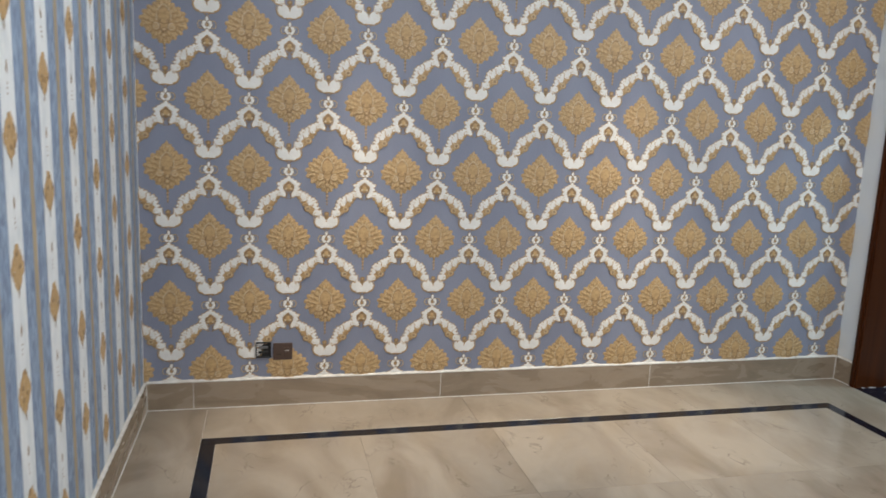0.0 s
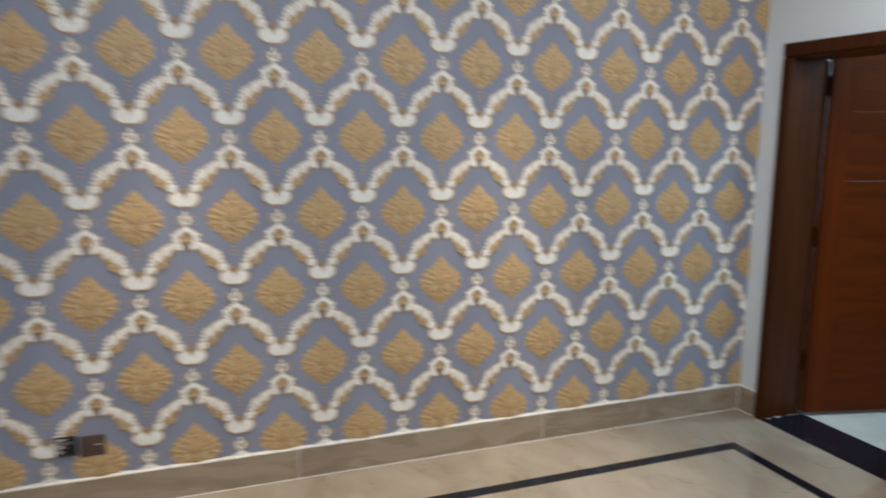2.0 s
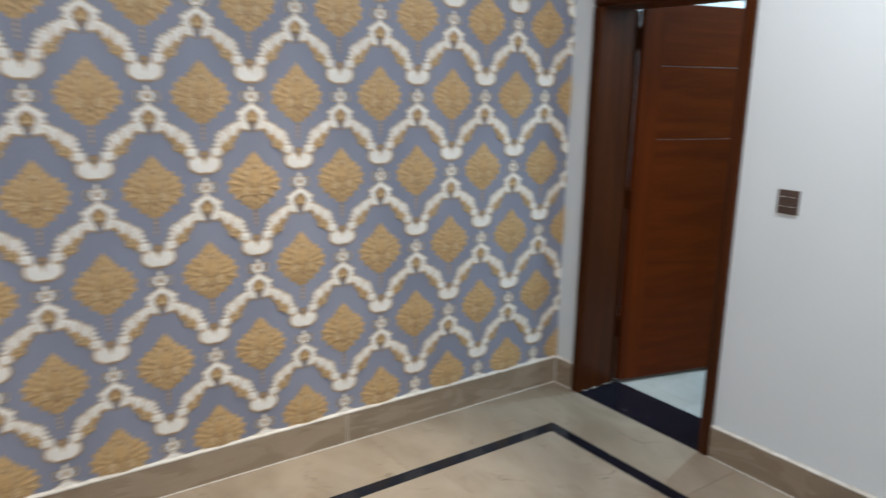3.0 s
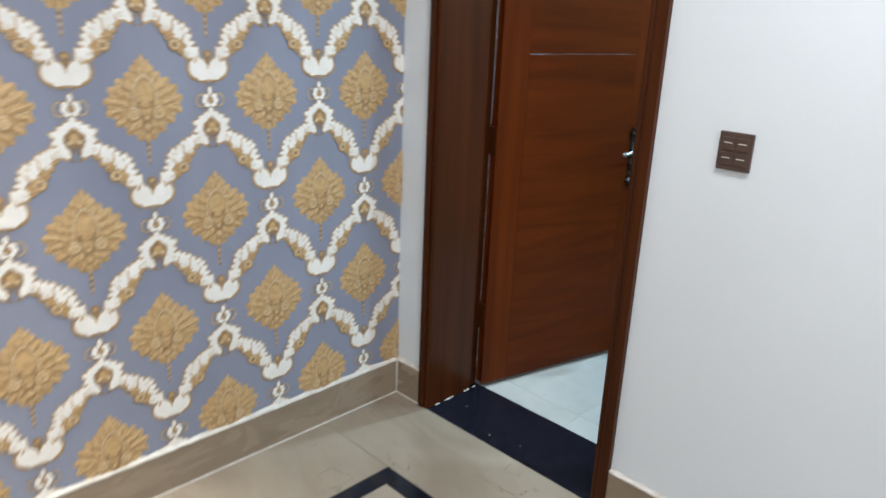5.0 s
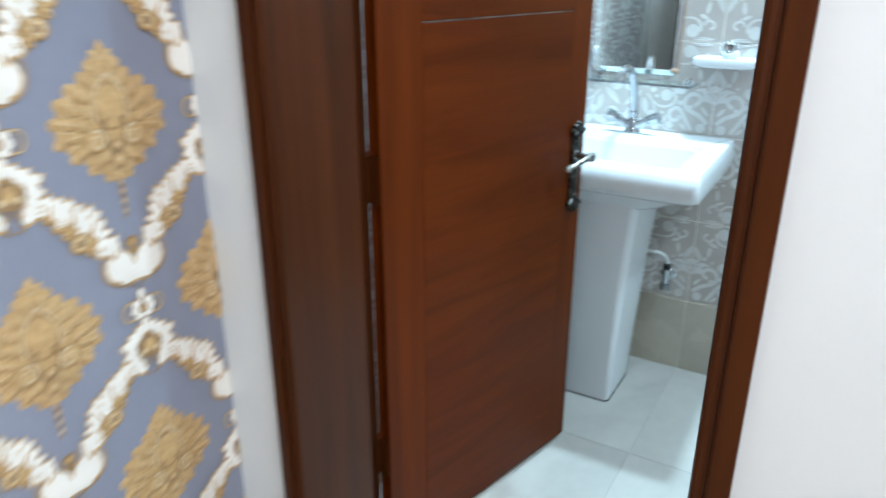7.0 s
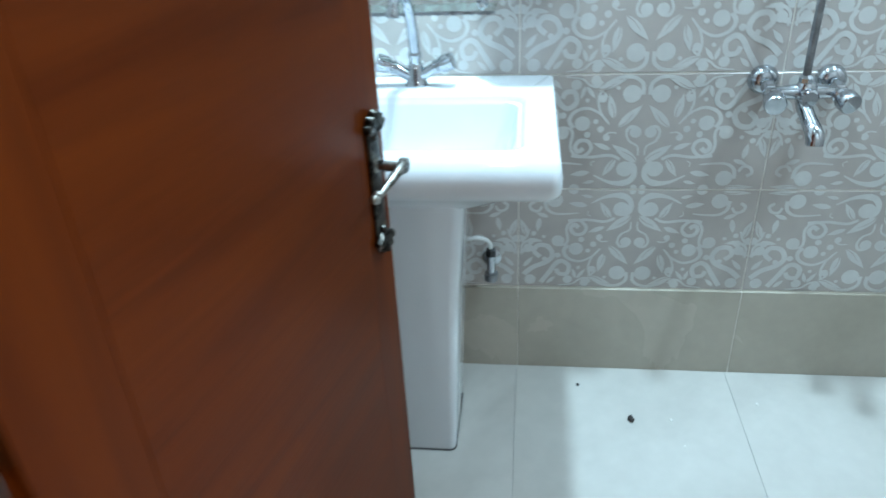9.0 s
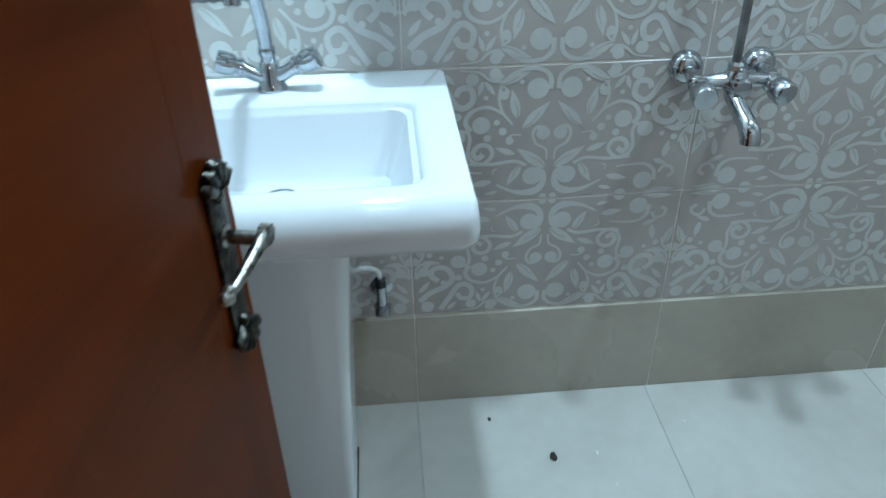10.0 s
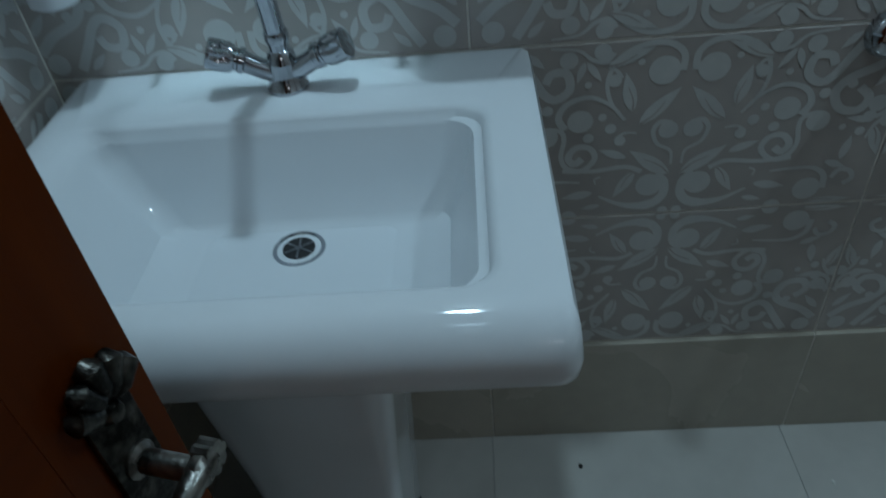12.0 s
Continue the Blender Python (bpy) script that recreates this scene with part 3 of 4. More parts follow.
# ---------------- the room ----------------
XL, YB = -3.942, -4.6
WX0, WX1, WT = 0.012, 0.285, 0.25
FL, FR, FT = -0.130, -0.957, 1.99           # door frame, outside

structure("ceiling", box(XL - 0.2, YB - 0.2, CEIL, WX1, 0.2, CEIL + 0.12), CEILING)
wall_back = structure("wall_north", box(XL - 0.2, 0.012, -0.05, WX1, 0.012 + WT, CEIL), PAPER_BLUE, "wall papered in blue-grey damask with gold medallions")
wall_left = structure("wall_west", box(XL - 0.2, YB, -0.05, XL, 0.012, CEIL), STRIPE_BLUE, "wall papered in blue, white and tan stripes")
structure("wall_south", box(XL - 0.2, YB - 0.2, -0.05, WX1, YB, CEIL), PAINT)
wall_door = structure("wall_east", prism([(YB, -0.05), (FR, -0.05), (FR, FT), (FL, FT), (FL, -0.05), (0.012, -0.05), (0.012, CEIL), (YB, CEIL)], WX0, WX1 - 0.008), PAINT, "smooth white painted wall around the bathroom door")
structure("floor", box(XL - 0.2, YB, -0.12, 0.0, 0.012, -0.003), GROUT, "bedding of white grout under the marble floor")


def add_paper():
    o = damask_cell()
    pitch, rise, x0, z0 = 0.3655, 0.326, -0.160, 1.196
    v = np.array(o.v)
    verts, faces, mats = [], [], []
    for row in range(-4, 5):
        z = z0 + rise * row
        shift = 0.0 if row % 2 == 0 else 0.5
        for col in range(-1, 12):
            x = x0 - pitch * (col + shift)
            if x < XL - 0.2 or x > 0.2:
                continue
            base = len(verts)
            w = np.stack([np.clip(v[:, 0] + x, XL + 0.001, WX0 - 0.001), 0.012 - v[:, 2], np.clip(v[:, 1] + z, 0.12, CEIL - 0.002)], axis=1)
            cu = w[:, 0]
            dead = [(cu[list(f)].max() - cu[list(f)].min() < 1e-6) or (w[list(f), 2].max() - w[list(f), 2].min() < 1e-6) for f in o.f]
            verts += w.tolist()
            for f, m, bad in zip(o.f, o.m, dead):
                if not bad:
                    faces.append(tuple(i + base for i in f))
                    mats.append(m)
    me = bpy.data.meshes.new("wallpaper_pattern")
    me.from_pydata(verts, [], faces)
    for m in (PAPER_GOLD, PAPER_BROWN, PAPER_WHITE, PAPER_PALE, PAPER_SHADE):
        me.materials.append(m)
    me.polygons.foreach_set("material_index", mats)
    me.polygons.foreach_set("use_smooth", [True] * len(me.polygons))
    ob = tagged(new("wallpaper_pattern", me), "embossed gold medallions and white scrolls", kind="stuff")
    ob.parent = wall_back


def add_stripes():
    o = Ornament()
    rng = random.Random(11)
    period, first = 0.283, 0.034
    k = 0
    while first - period * k > YB + 0.1:
        y = first - period * k
        o.lift = 0.0
        o.shape([(y - 0.050, 0.10), (y + 0.050, 0.10), (y + 0.050, CEIL - 0.002), (y - 0.050, CEIL - 0.002)], 0, 0.0005)
        t = y - period / 2
        o.shape([(t - 0.016, 0.10), (t + 0.016, 0.10), (t + 0.016, CEIL - 0.002), (t - 0.016, CEIL - 0.002)], 1, 0.0005)
        z = 0.275 + (0.0 if k % 2 else 0.155)
        while z < CEIL - 0.12:
            # ragged diamond of small leaves
            o.leaf(y, z, 0.082, 0.050, 90, 2, 0.0007)
            for dv, w in ((0.042, 0.005), (0.031, 0.012), (0.020, 0.018), (0.010, 0.024), (0.0, 0.029), (-0.010, 0.027), (-0.020, 0.020), (-0.031, 0.013), (-0.042, 0.005)):
                for f in (-1.0, -0.45, 0.45, 1.0):
                    j = rng.uniform(-0.004, 0.004)
                    o.leaf(y + 1.3 * f * w, z + dv + j, 0.026, 0.021, 90 - 22 * f * (1 if dv > 0 else -1) + rng.uniform(-8, 8), 2 if rng.random() > 0.15 else 3, 0.0009, 0.0008)
            o.leaf(y, z - 0.056, 0.044, 0.008, 90, 3, 0.0009)
            o.leaf(y, z + 0.155, 0.034, 0.011, 90, 3, 0.0009)
            for i in range(3):
                o.disc(y, z + 0.118 - 0.012 * i, 0.003, 0.003, 3, 0.0009, n=8)
            z += 0.31
        k += 1
    me = bpy.data.meshes.new("stripe_pattern")
    me.from_pydata([(XL + h, min(u, 0.010), v) for u, v, h in o.v], [], o.f)
    for m in (STRIPE_WHITE, STRIPE_TAN, PAPER_GOLD, PAPER_BROWN):
        me.materials.append(m)
    me.polygons.foreach_set("material_index", o.m)
    ob = tagged(new("stripe_pattern", me), "white and tan stripes with gold lozenges", kind="stuff")
    ob.parent = wall_left


add_paper()
add_stripes()

# ---------------- door frame, threshold, leaf ----------------
frame_ob = thing("door_frame", (0.13, FL, 0), "dark varnished wooden door frame set in the white wall", "door frame")
IN_L, IN_R, IN_T = FL - 0.046, FR + 0.053, FT - 0.074


def jamb(y_out, y_in):
    s = 1 if y_out > y_in else -1
    # plain board with a moulded front edge and a rebate on the bathroom side
    pts = [(-0.006, y_out), (-0.008, y_in + s * 0.026), (-0.006, y_in + s * 0.022), (-0.001, y_in + s * 0.020), (-0.002, y_in + s * 0.014), (-0.005, y_in + s * 0.009), (-0.003, y_in + s * 0.003), (0.004, y_in), (0.236, y_in),
           (0.236, y_in + s * 0.018), (0.287, y_in + s * 0.018), (0.287, y_out)]
    return prism(pts, 0.0, IN_T, "xy")


wpart("jamb", jamb(FL, IN_L), WOOD_F, frame_ob)
wpart("jamb", jamb(FR, IN_R), WOOD_F, frame_ob)
wpart("head", prism([(-0.006, FT), (-0.006, IN_T + 0.014), (0.004, IN_T + 0.008), (0.008, IN_T), (0.236, IN_T), (0.236, IN_T + 0.045), (0.287, IN_T + 0.045), (0.287, FT)], FR, FL, "xz"), WOOD_F, frame_ob)
structure("threshold", box(0.0, FR + 0.02, -0.10, 0.290, FL - 0.012, 0.001, 0.002), GRANITE, "polished black granite door sill")

# the leaf: built flat with u from the hinge along the leaf, then swung open
LEAF_W, LEAF_H, LEAF_T = 0.721, 1.943, 0.038
hinge = Vector((0.285, -0.1990, 0.012))
swing = math.degrees(math.atan2(-0.173, 0.700))
door = thing("door_leaf", hinge, "brown varnished wooden door standing open into the bathroom", "door")
door.rotation_euler = (0, 0, radians(swing))
bpy.context.view_layer.update()
# local axes of the leaf: x along, y away from the bedroom, z up
part("core", box(0.002, 0.004, 0.0, LEAF_W - 0.002, LEAF_T - 0.004, LEAF_H - 0.002), WOOD_V, door)
for u0, u1, z0, z1, wood, name in ((-0.007, 0.114, 0, LEAF_H, WOOD_V, "stile"), (LEAF_W - 0.082, LEAF_W, 0, LEAF_H, WOOD_V, "stile"),
                                   (0.1148, LEAF_W - 0.0821, 0, 1.284, WOOD_H, "panel"), (0.1148, LEAF_W - 0.0821, 1.2885, 1.645, WOOD_H, "panel"),
                                   (0.1148, LEAF_W - 0.0821, 1.6495, LEAF_H, WOOD_H, "panel")):
    part(name, box(u0, 0.0, z0, u1, 0.005, z1, 0.0004, 1), wood, door)
    part(name, box(u0, LEAF_T - 0.005, z0, u1, LEAF_T, z1, 0.0012, 1), wood, door)
# The grooves' bright reflection is painted as a pale strip in each recess.
for z in (1.286, 1.6475):
    part("groove_line", box(0.1148, 0.0022, z - 0.0010, LEAF_W - 0.0828, 0.0046, z + 0.0010), GROOVE_GLINT, door, "thin pale strip painting the highlight in the groove")


def add_handle(side):
    """side -1: the bedroom's side of the leaf."""
    y = 0.0 if side < 0 else LEAF_T
    u, zc = 0.681, 0.878
    def at(du, dy, dz):
        return (u + du, y + side * dy, zc + dz)
    plate = box(u - 0.019, min(y, y + side * 0.006), zc - 0.088, u + 0.019, max(y, y + side * 0.006), zc + 0.096, 0.002)
    for dz, sgn in ((0.104, 1), (-0.098, -1)):
        for k in range(5):
            t = radians(18 + 36 * k)
            c, n = math.cos(t), sgn * math.sin(t)
            reach = 0.026 if k == 2 else 0.024
            tube([at(0.004 * c, 0.003, dz - sgn * 0.016 + 0.004 * n), at(0.55 * reach * c, 0.009, dz - sgn * 0.010 + 0.55 * reach * n), at(reach * c, 0.008, dz - sgn * 0.006 + reach * n), at(1.12 * reach * c, 0.004, dz - sgn * 0.006 + 1.12 * reach * n)],
                 [0.004, 0.0078, 0.0090, 0.0042], 12, plate)
        lathe([(0.009, 0), (0.009, 0.006), (0.006, 0.012), (0.002, 0.013)], 10, aim(at(0, 0, dz - sgn * 0.018), (0, side, 0)), plate)
    p = part("backplate", plate, AGED, door, "blackened nickel handle plate with leafy ends", True)
    part("keyhole", box(u - 0.004, min(y, y + side * 0.0075), zc - 0.050, u + 0.004, max(y, y + side * 0.0075), zc - 0.026, 0.001), BLACK, p)
    lz = 0.037
    spindle = lathe([(0.013, 0.004), (0.013, 0.008), (0.0085, 0.011), (0.0085, 0.044), (0.011, 0.046), (0.012, 0.052), (0.008, 0.056)], 16, aim(at(0, 0, lz), (0, side, 0)))
    part("spindle", spindle, NICKEL, p, "", True)
    lever = tube(curve([at(0.010, 0.049, lz + 0.002), at(-0.010, 0.050, lz + 0.001), at(-0.038, 0.048, lz - 0.006), at(-0.068, 0.045, lz - 0.013), at(-0.086, 0.043, lz - 0.014)], 5),
                 [0.0085] * 3 + [0.0088 - 0.00022 * i for i in range(18)], 12)
    for k in range(7):
        a = 2 * math.pi * k / 7
        lathe([(0.0048, -0.006), (0.0048, 0.006)], 8, aim(at(0.010 + 0.008 * math.cos(a), 0.049, lz + 0.008 * math.sin(a)), (0, 1, 0)), lever)
    for k, (du, r) in enumerate(((-0.086, 0.0085), (-0.092, 0.0075), (-0.082, 0.007))):
        lathe([(0.002, -r), (r * 0.8, -r * 0.6), (r, 0), (r * 0.8, r * 0.6), (0.002, r)], 10, aim(at(du, 0.043, lz - 0.014 + 0.003 * (k - 1)), (0, 0, 1)), lever)
    part("lever", lever, NICKEL, p, "", True)


add_handle(-1)
add_handle(1)
for z in (0.24, 0.93, 1.72):
    hb = lathe([(0.0062, 0), (0.0062, 0.10)], 12, Matrix.Translation((-0.006, LEAF_T + 0.002, z)))
    lathe([(0.003, 0.10), (0.0075, 0.102), (0.003, 0.109)], 12, Matrix.Translation((-0.006, LEAF_T + 0.002, z)), hb)
    box(-0.0012, 0.006, z, 0.0008, LEAF_T + 0.002, z + 0.10, bm=hb)
    box(-0.010, LEAF_T - 0.030, z, -0.0045, LEAF_T + 0.002, z + 0.10, bm=hb)
    part("hinge", hb, WOOD_F, door, "painted butt hinge", True)

# ---------------- skirting ----------------
skirt = thing("skirting", (-2, 0, 0), "beige marble skirting with a smeared white joint on top", "skirting")
skirt["kind"] = "structure"
SK_H = 0.140


def skirting_run(axis, a0, a1, face, wall, joints):
    cuts = [a0] + sorted(j for j in joints if a0 < j < a1) + [a1]
    back = wall + 0.93 * (face - wall)
    fill = (a0 + 0.002, min(back, wall), 0.001, a1 - 0.002, max(back, wall), SK_H - 0.002) if axis == "x" else (min(back, wall), a0 + 0.002, 0.001, max(back, wall), a1 - 0.002, SK_H - 0.002)
    wpart("joint_fill", box(*fill), GROUT, skirt)
    for c0, c1 in zip(cuts, cuts[1:]):
        lo, hi = c0 + 0.001, c1 - 0.001
        if axis == "x":
            bm = box(lo, min(face, wall), 0.001, hi, max(face, wall), SK_H, 0.0015, 1)
        else:
            bm = box(min(face, wall), lo, 0.001, max(face, wall), hi, SK_H, 0.0015, 1)
        wpart("skirting_board", bm, SKIRT_SHADED, skirt)


def joint_bead(axis, a0, a1, face, wall):
    """An uneven bead of white filler along the top of the skirting."""
    n = int((a1 - a0) / 0.025)
    rng = random.Random(int(1000 * (a0 + 9)))
    rows = []
    for i in range(n + 1):
        s = a0 + (a1 - a0) * i / n
        h, d = rng.uniform(0.006, 0.013), rng.uniform(0.0, 0.003)
        f = face + (d if face > wall else -d)
        ring = [(wall, SK_H - 0.001), (f, SK_H - 0.0035), (f, SK_H + 0.002), ((wall + f) / 2, SK_H + 0.004), (wall + (0.002 if face > wall else -0.002), SK_H + h)]
        rows.append([(s, a, b) if axis == "x" else (a, s, b) for a, b in ring])
    wpart("joint_bead", loft(rows), GROUT, skirt)
    foot = 0.0035 if face > wall else -0.0035
    if axis == "x":
        wpart("floor_joint", box(a0, face - 0.0035, 0.0, a1, face + 0.002, 0.0035), GROUT, skirt)
    else:
        wpart("floor_joint", box(min(face, face + foot), a0, 0.0, max(face, face + foot), a1, 0.0035), GROUT, skirt)


skirting_run("x", XL + 0.012, 0.0, 0.0, 0.012, (-3.715, -2.474, -1.250))
joint_bead("x", XL + 0.012, 0.0, 0.0, 0.012)
skirting_run("y", YB, 0.0, XL + 0.012, XL, (-1.0, -2.2, -3.4))
joint_bead("y", YB, 0.0, XL + 0.012, XL)
skirting_run("y", FL - 0.008, 0.0, 0.0, 0.012, ())
joint_bead("y", FL, 0.0, 0.0, 0.012)
skirting_run("y", YB, FR + 0.018, 0.0, 0.012, (-2.15, -3.35))
joint_bead("y", YB, FR, 0.0, 0.012)
wpart("corner_bead", box(-0.004, -0.004, 0.002, 0.002, 0.002, SK_H), GROUT, skirt)
wpart("corner_bead", box(XL + 0.010, -0.004, 0.002, XL + 0.016, 0.002, SK_H), GROUT, skirt)

# ---------------- switch and sockets ----------------
switch = thing("light_switch", (0.012, -1.170, 1.145), "dark brown four-gang switch plate on the white wall", "switch")
wpart("plate", box(0.003, -1.2115, 1.0995, 0.012, -1.129, 1.1905, 0.0025), BROWN, switch)
for cy in (-1.1525, -1.188):
    for cz in (1.163, 1.127):
        wpart("rocker", box(0.0005, cy - 0.014, cz - 0.015, 0.004, cy + 0.014, cz + 0.015, 0.0012), BROWN, switch)
        wpart("rocker_line", box(-0.0004, cy - 0.010, cz + 0.001, 0.0006, cy + 0.010, cz + 0.003), SILVERMARK, switch)

socket = thing("wall_socket", (-3.290, 0.012, 0.28), "dark brown socket plate above the skirting", "socket")
wpart("plate", box(-3.337, 0.003, 0.236, -3.243, 0.012, 0.322, 0.0025), BROWN, socket)
wpart("rocker", box(-3.283, 0.0, 0.258, -3.257, 0.004, 0.300, 0.001), BROWN, socket)
wpart("rocker_line", box(-3.280, -0.0006, 0.284, -3.260, 0.0006, 0.287), SILVERMARK, socket)
for dx in (-0.058, -0.046):
    wpart("pin_hole", box(-3.262 + dx, 0.0015, 0.262, -3.256 + dx, 0.0035, 0.268), BLACK, socket)
junction = thing("junction_box", (-3.385, 0.012, 0.29), "open black junction box without a cover", "socket")
wpart("box_back", box(-3.421, 0.010, 0.250, -3.347, 0.0165, 0.330, 0.001), BLACK, junction)
for x0, z0, x1, z1 in ((-3.421, 0.250, -3.415, 0.330), (-3.353, 0.250, -3.347, 0.330), (-3.415, 0.250, -3.353, 0.256), (-3.415, 0.324, -3.353, 0.330)):
    wpart("box_rim", box(x0, -0.001, z0, x1, 0.010, z1, 0.001, 1), BLACK, junction)
for z in (0.277, 0.302):
    wpart("terminal", box(-3.408, 0.002, z - 0.006, -3.362, 0.010, z + 0.006, 0.001, 1), STEEL if z > 0.29 else BLACK, junction)

# ---------------- bathroom shell ----------------
BX, BY0, BY1, BZ = 1.615, -2.35, 0.004, -0.010
structure("bath_ceiling", box(WX1, BY0 - 0.2, BCEIL, BX + 0.2, BY1 + 0.2, BCEIL + 0.12), CEILING)
wall_tiled = structure("bath_wall_east", box(BX + 0.0012, BY0, -0.05, BX + 0.2, BY1 + 0.15, BCEIL), GROUT, "bathroom wall clad in patterned taupe tiles")
wall_side = structure("bath_wall_north", box(WX1, BY1 + 0.0012, -0.05, BX + 0.0012, BY1 + 0.0085, BCEIL), GROUT, "bathroom side wall clad in patterned taupe tiles")
structure("bath_wall_south", box(WX1, BY0 - 0.2, -0.05, BX + 0.2, BY0, BCEIL), TILE)
structure("bath_wall_west", prism([(BY0, -0.05), (FR, -0.05), (FR, FT), (FL, FT), (FL, -0.05), (BY1, -0.05), (BY1, BCEIL), (BY0, BCEIL)], WX1 - 0.007, WX1), TILE, "tiled wall around the bathroom door")
bath_floor = structure("bath_floor", box(0.288, BY0, -0.14, BX + 0.01, BY1 + 0.005, BZ - 0.002), DARKGROUT, "bedding under pale grey bathroom floor tiles")

# ---------------- wash basin ----------------
basin = thing("wash_basin", (1.36, -0.350, 0.0), "white glazed ceramic pedestal basin against the tiled wall", "basin")
CY, HB = -0.3505, BX - 0.001


def basin_ring(x0, x1, hy, r, z, far=None):
    return round_rect(x0, x1, CY - hy, CY + (far or hy), r, z, 9)


rings = [basin_ring(1.352, 1.396, 0.022, 0.0218, 0.7300), basin_ring(1.205, 1.418, 0.180, 0.024, 0.7370, 0.150), basin_ring(1.190, 1.428, 0.200, 0.028, 0.7450, 0.176),
         basin_ring(1.174, 1.446, 0.219, 0.032, 0.7900, 0.206), basin_ring(1.160, 1.462, 0.2330, 0.034, 0.8480, 0.244), basin_ring(1.157, 1.464, 0.2350, 0.038, 0.8535, 0.249),
         basin_ring(1.155, 1.467, 0.2450, 0.034, 0.8560, 0.252), basin_ring(1.153, 1.469, 0.2475, 0.033, 0.8640, 0.263), basin_ring(1.149, 1.473, 0.2515, 0.034, 0.8690, 0.276),
         basin_ring(1.143, 1.480, 0.2575, 0.036, 0.8705, 0.290), basin_ring(1.130, HB, 0.3070, 0.007, 0.8705), basin_ring(1.116, HB, 0.3140, 0.009, 0.8680),
         basin_ring(1.100, HB, 0.3180, 0.013, 0.8590), basin_ring(1.088, HB, 0.3205, 0.020, 0.8430), basin_ring(1.083, HB, 0.3220, 0.022, 0.8230),
         basin_ring(1.087, HB, 0.3215, 0.024, 0.8030), basin_ring(1.100, HB, 0.3180, 0.028, 0.7860), basin_ring(1.130, HB, 0.3020, 0.035, 0.7740),
         basin_ring(1.170, HB - 0.01, 0.2600, 0.050, 0.7560), basin_ring(1.205, HB - 0.03, 0.1950, 0.060, 0.7200), basin_ring(1.230, HB - 0.06, 0.1400, 0.060, 0.7000)]
wpart("bowl", loft(rings), CERAMIC, basin, "", True)
ped = [round_rect(1.250, 1.480, CY - 0.082, CY + 0.082, 0.018, BZ + 0.004, 9), round_rect(1.248, 1.482, CY - 0.084, CY + 0.084, 0.018, 0.02, 9),
       round_rect(1.240, 1.490, CY - 0.092, CY + 0.092, 0.020, 0.20, 9), round_rect(1.228, 1.500, CY - 0.106, CY + 0.106, 0.024, 0.45, 9),
       round_rect(1.212, 1.515, CY - 0.124, CY + 0.124, 0.028, 0.66, 9), round_rect(1.204, 1.525, CY - 0.130, CY + 0.130, 0.030, 0.735, 9)]
wpart("pedestal", loft(ped), CERAMIC, basin, "", True)
wpart("floor_joint", loft([round_rect(1.248, 1.482, CY - 0.084, CY + 0.084, 0.018, BZ - 0.001, 9), round_rect(1.248, 1.482, CY - 0.084, CY + 0.084, 0.018, BZ + 0.004, 9)]), BLACK, basin, "dark gap at the foot of the pedestal")
waste = lathe([(0.016, -0.014), (0.019, -0.002), (0.026, 0.0), (0.030, 0.003), (0.033, 0.003), (0.034, 0.001), (0.034, -0.004)], 28, Matrix.Translation((1.376, CY - 0.008, 0.7335)))
drain = wpart("waste", waste, CHROME, basin, "chrome waste ring", True)
wpart("waste_hole", lathe([(0.0205, 0.0), (0.0205, 0.0022)], 24, Matrix.Translation((1.376, CY - 0.008, 0.7345))), BLACK, drain)
for a in range(0, 180, 60):
    wpart("waste_bar", moved(box(-0.020, -0.0011, 0.0022, 0.020, 0.0011, 0.0030), Matrix.Translation((1.376, CY - 0.008, 0.7345)) @ Matrix.Rotation(radians(a), 4, "Z")), STEEL, drain)

# ---------------- basin tap ----------------
TX, TY, TZ = 1.548, -0.345, 0.8705
tap = thing("basin_tap", (TX, TY, TZ), "chrome two-handle basin mixer with a swan-neck spout", "tap")
body = lathe([(0.027, 0.0), (0.028, 0.004), (0.024, 0.010), (0.021, 0.022), (0.020, 0.036), (0.017, 0.050), (0.0135, 0.054), (0.0135, 0.072)], 24, Matrix.Translation((TX, TY, TZ)))
for s in (1, -1):
    tube(curve([(TX, TY, TZ + 0.018), (TX - 0.004, TY + s * 0.026, TZ + 0.030), (TX - 0.007, TY + s * 0.048, TZ + 0.044)], 5), 0.0135, 14, body)
wpart("body", body, CHROME, tap, "", True)
for s in (1, -1):
    m = aim((TX - 0.007, TY + s * 0.045, TZ + 0.043), (-0.10, s * 0.90, 0.36))
    knob = lathe([(0.0140, 0.0), (0.0170, 0.002), (0.0170, 0.008), (0.0145, 0.010), (0.0145, 0.013), (0.0178, 0.016), (0.0186, 0.022), (0.0190, 0.034), (0.0188, 0.042), (0.0200, 0.0435), (0.0200, 0.047), (0.0180, 0.0485), (0.004, 0.0485)], 40, m)
    # flutes pressed into the grip
    back_to = m.inverted()
    for v in knob.verts:
        q = back_to @ v.co
        if 0.018 < q.z < 0.043 and math.hypot(q.x, q.y) > 0.015:
            k = 1.0 + 0.07 * math.cos(10 * math.atan2(q.y, q.x))
            v.co = m @ Vector((q.x * k, q.y * k, q.z))
    wpart("handle", knob, CHROME, tap, "ribbed chrome turning handle", True)
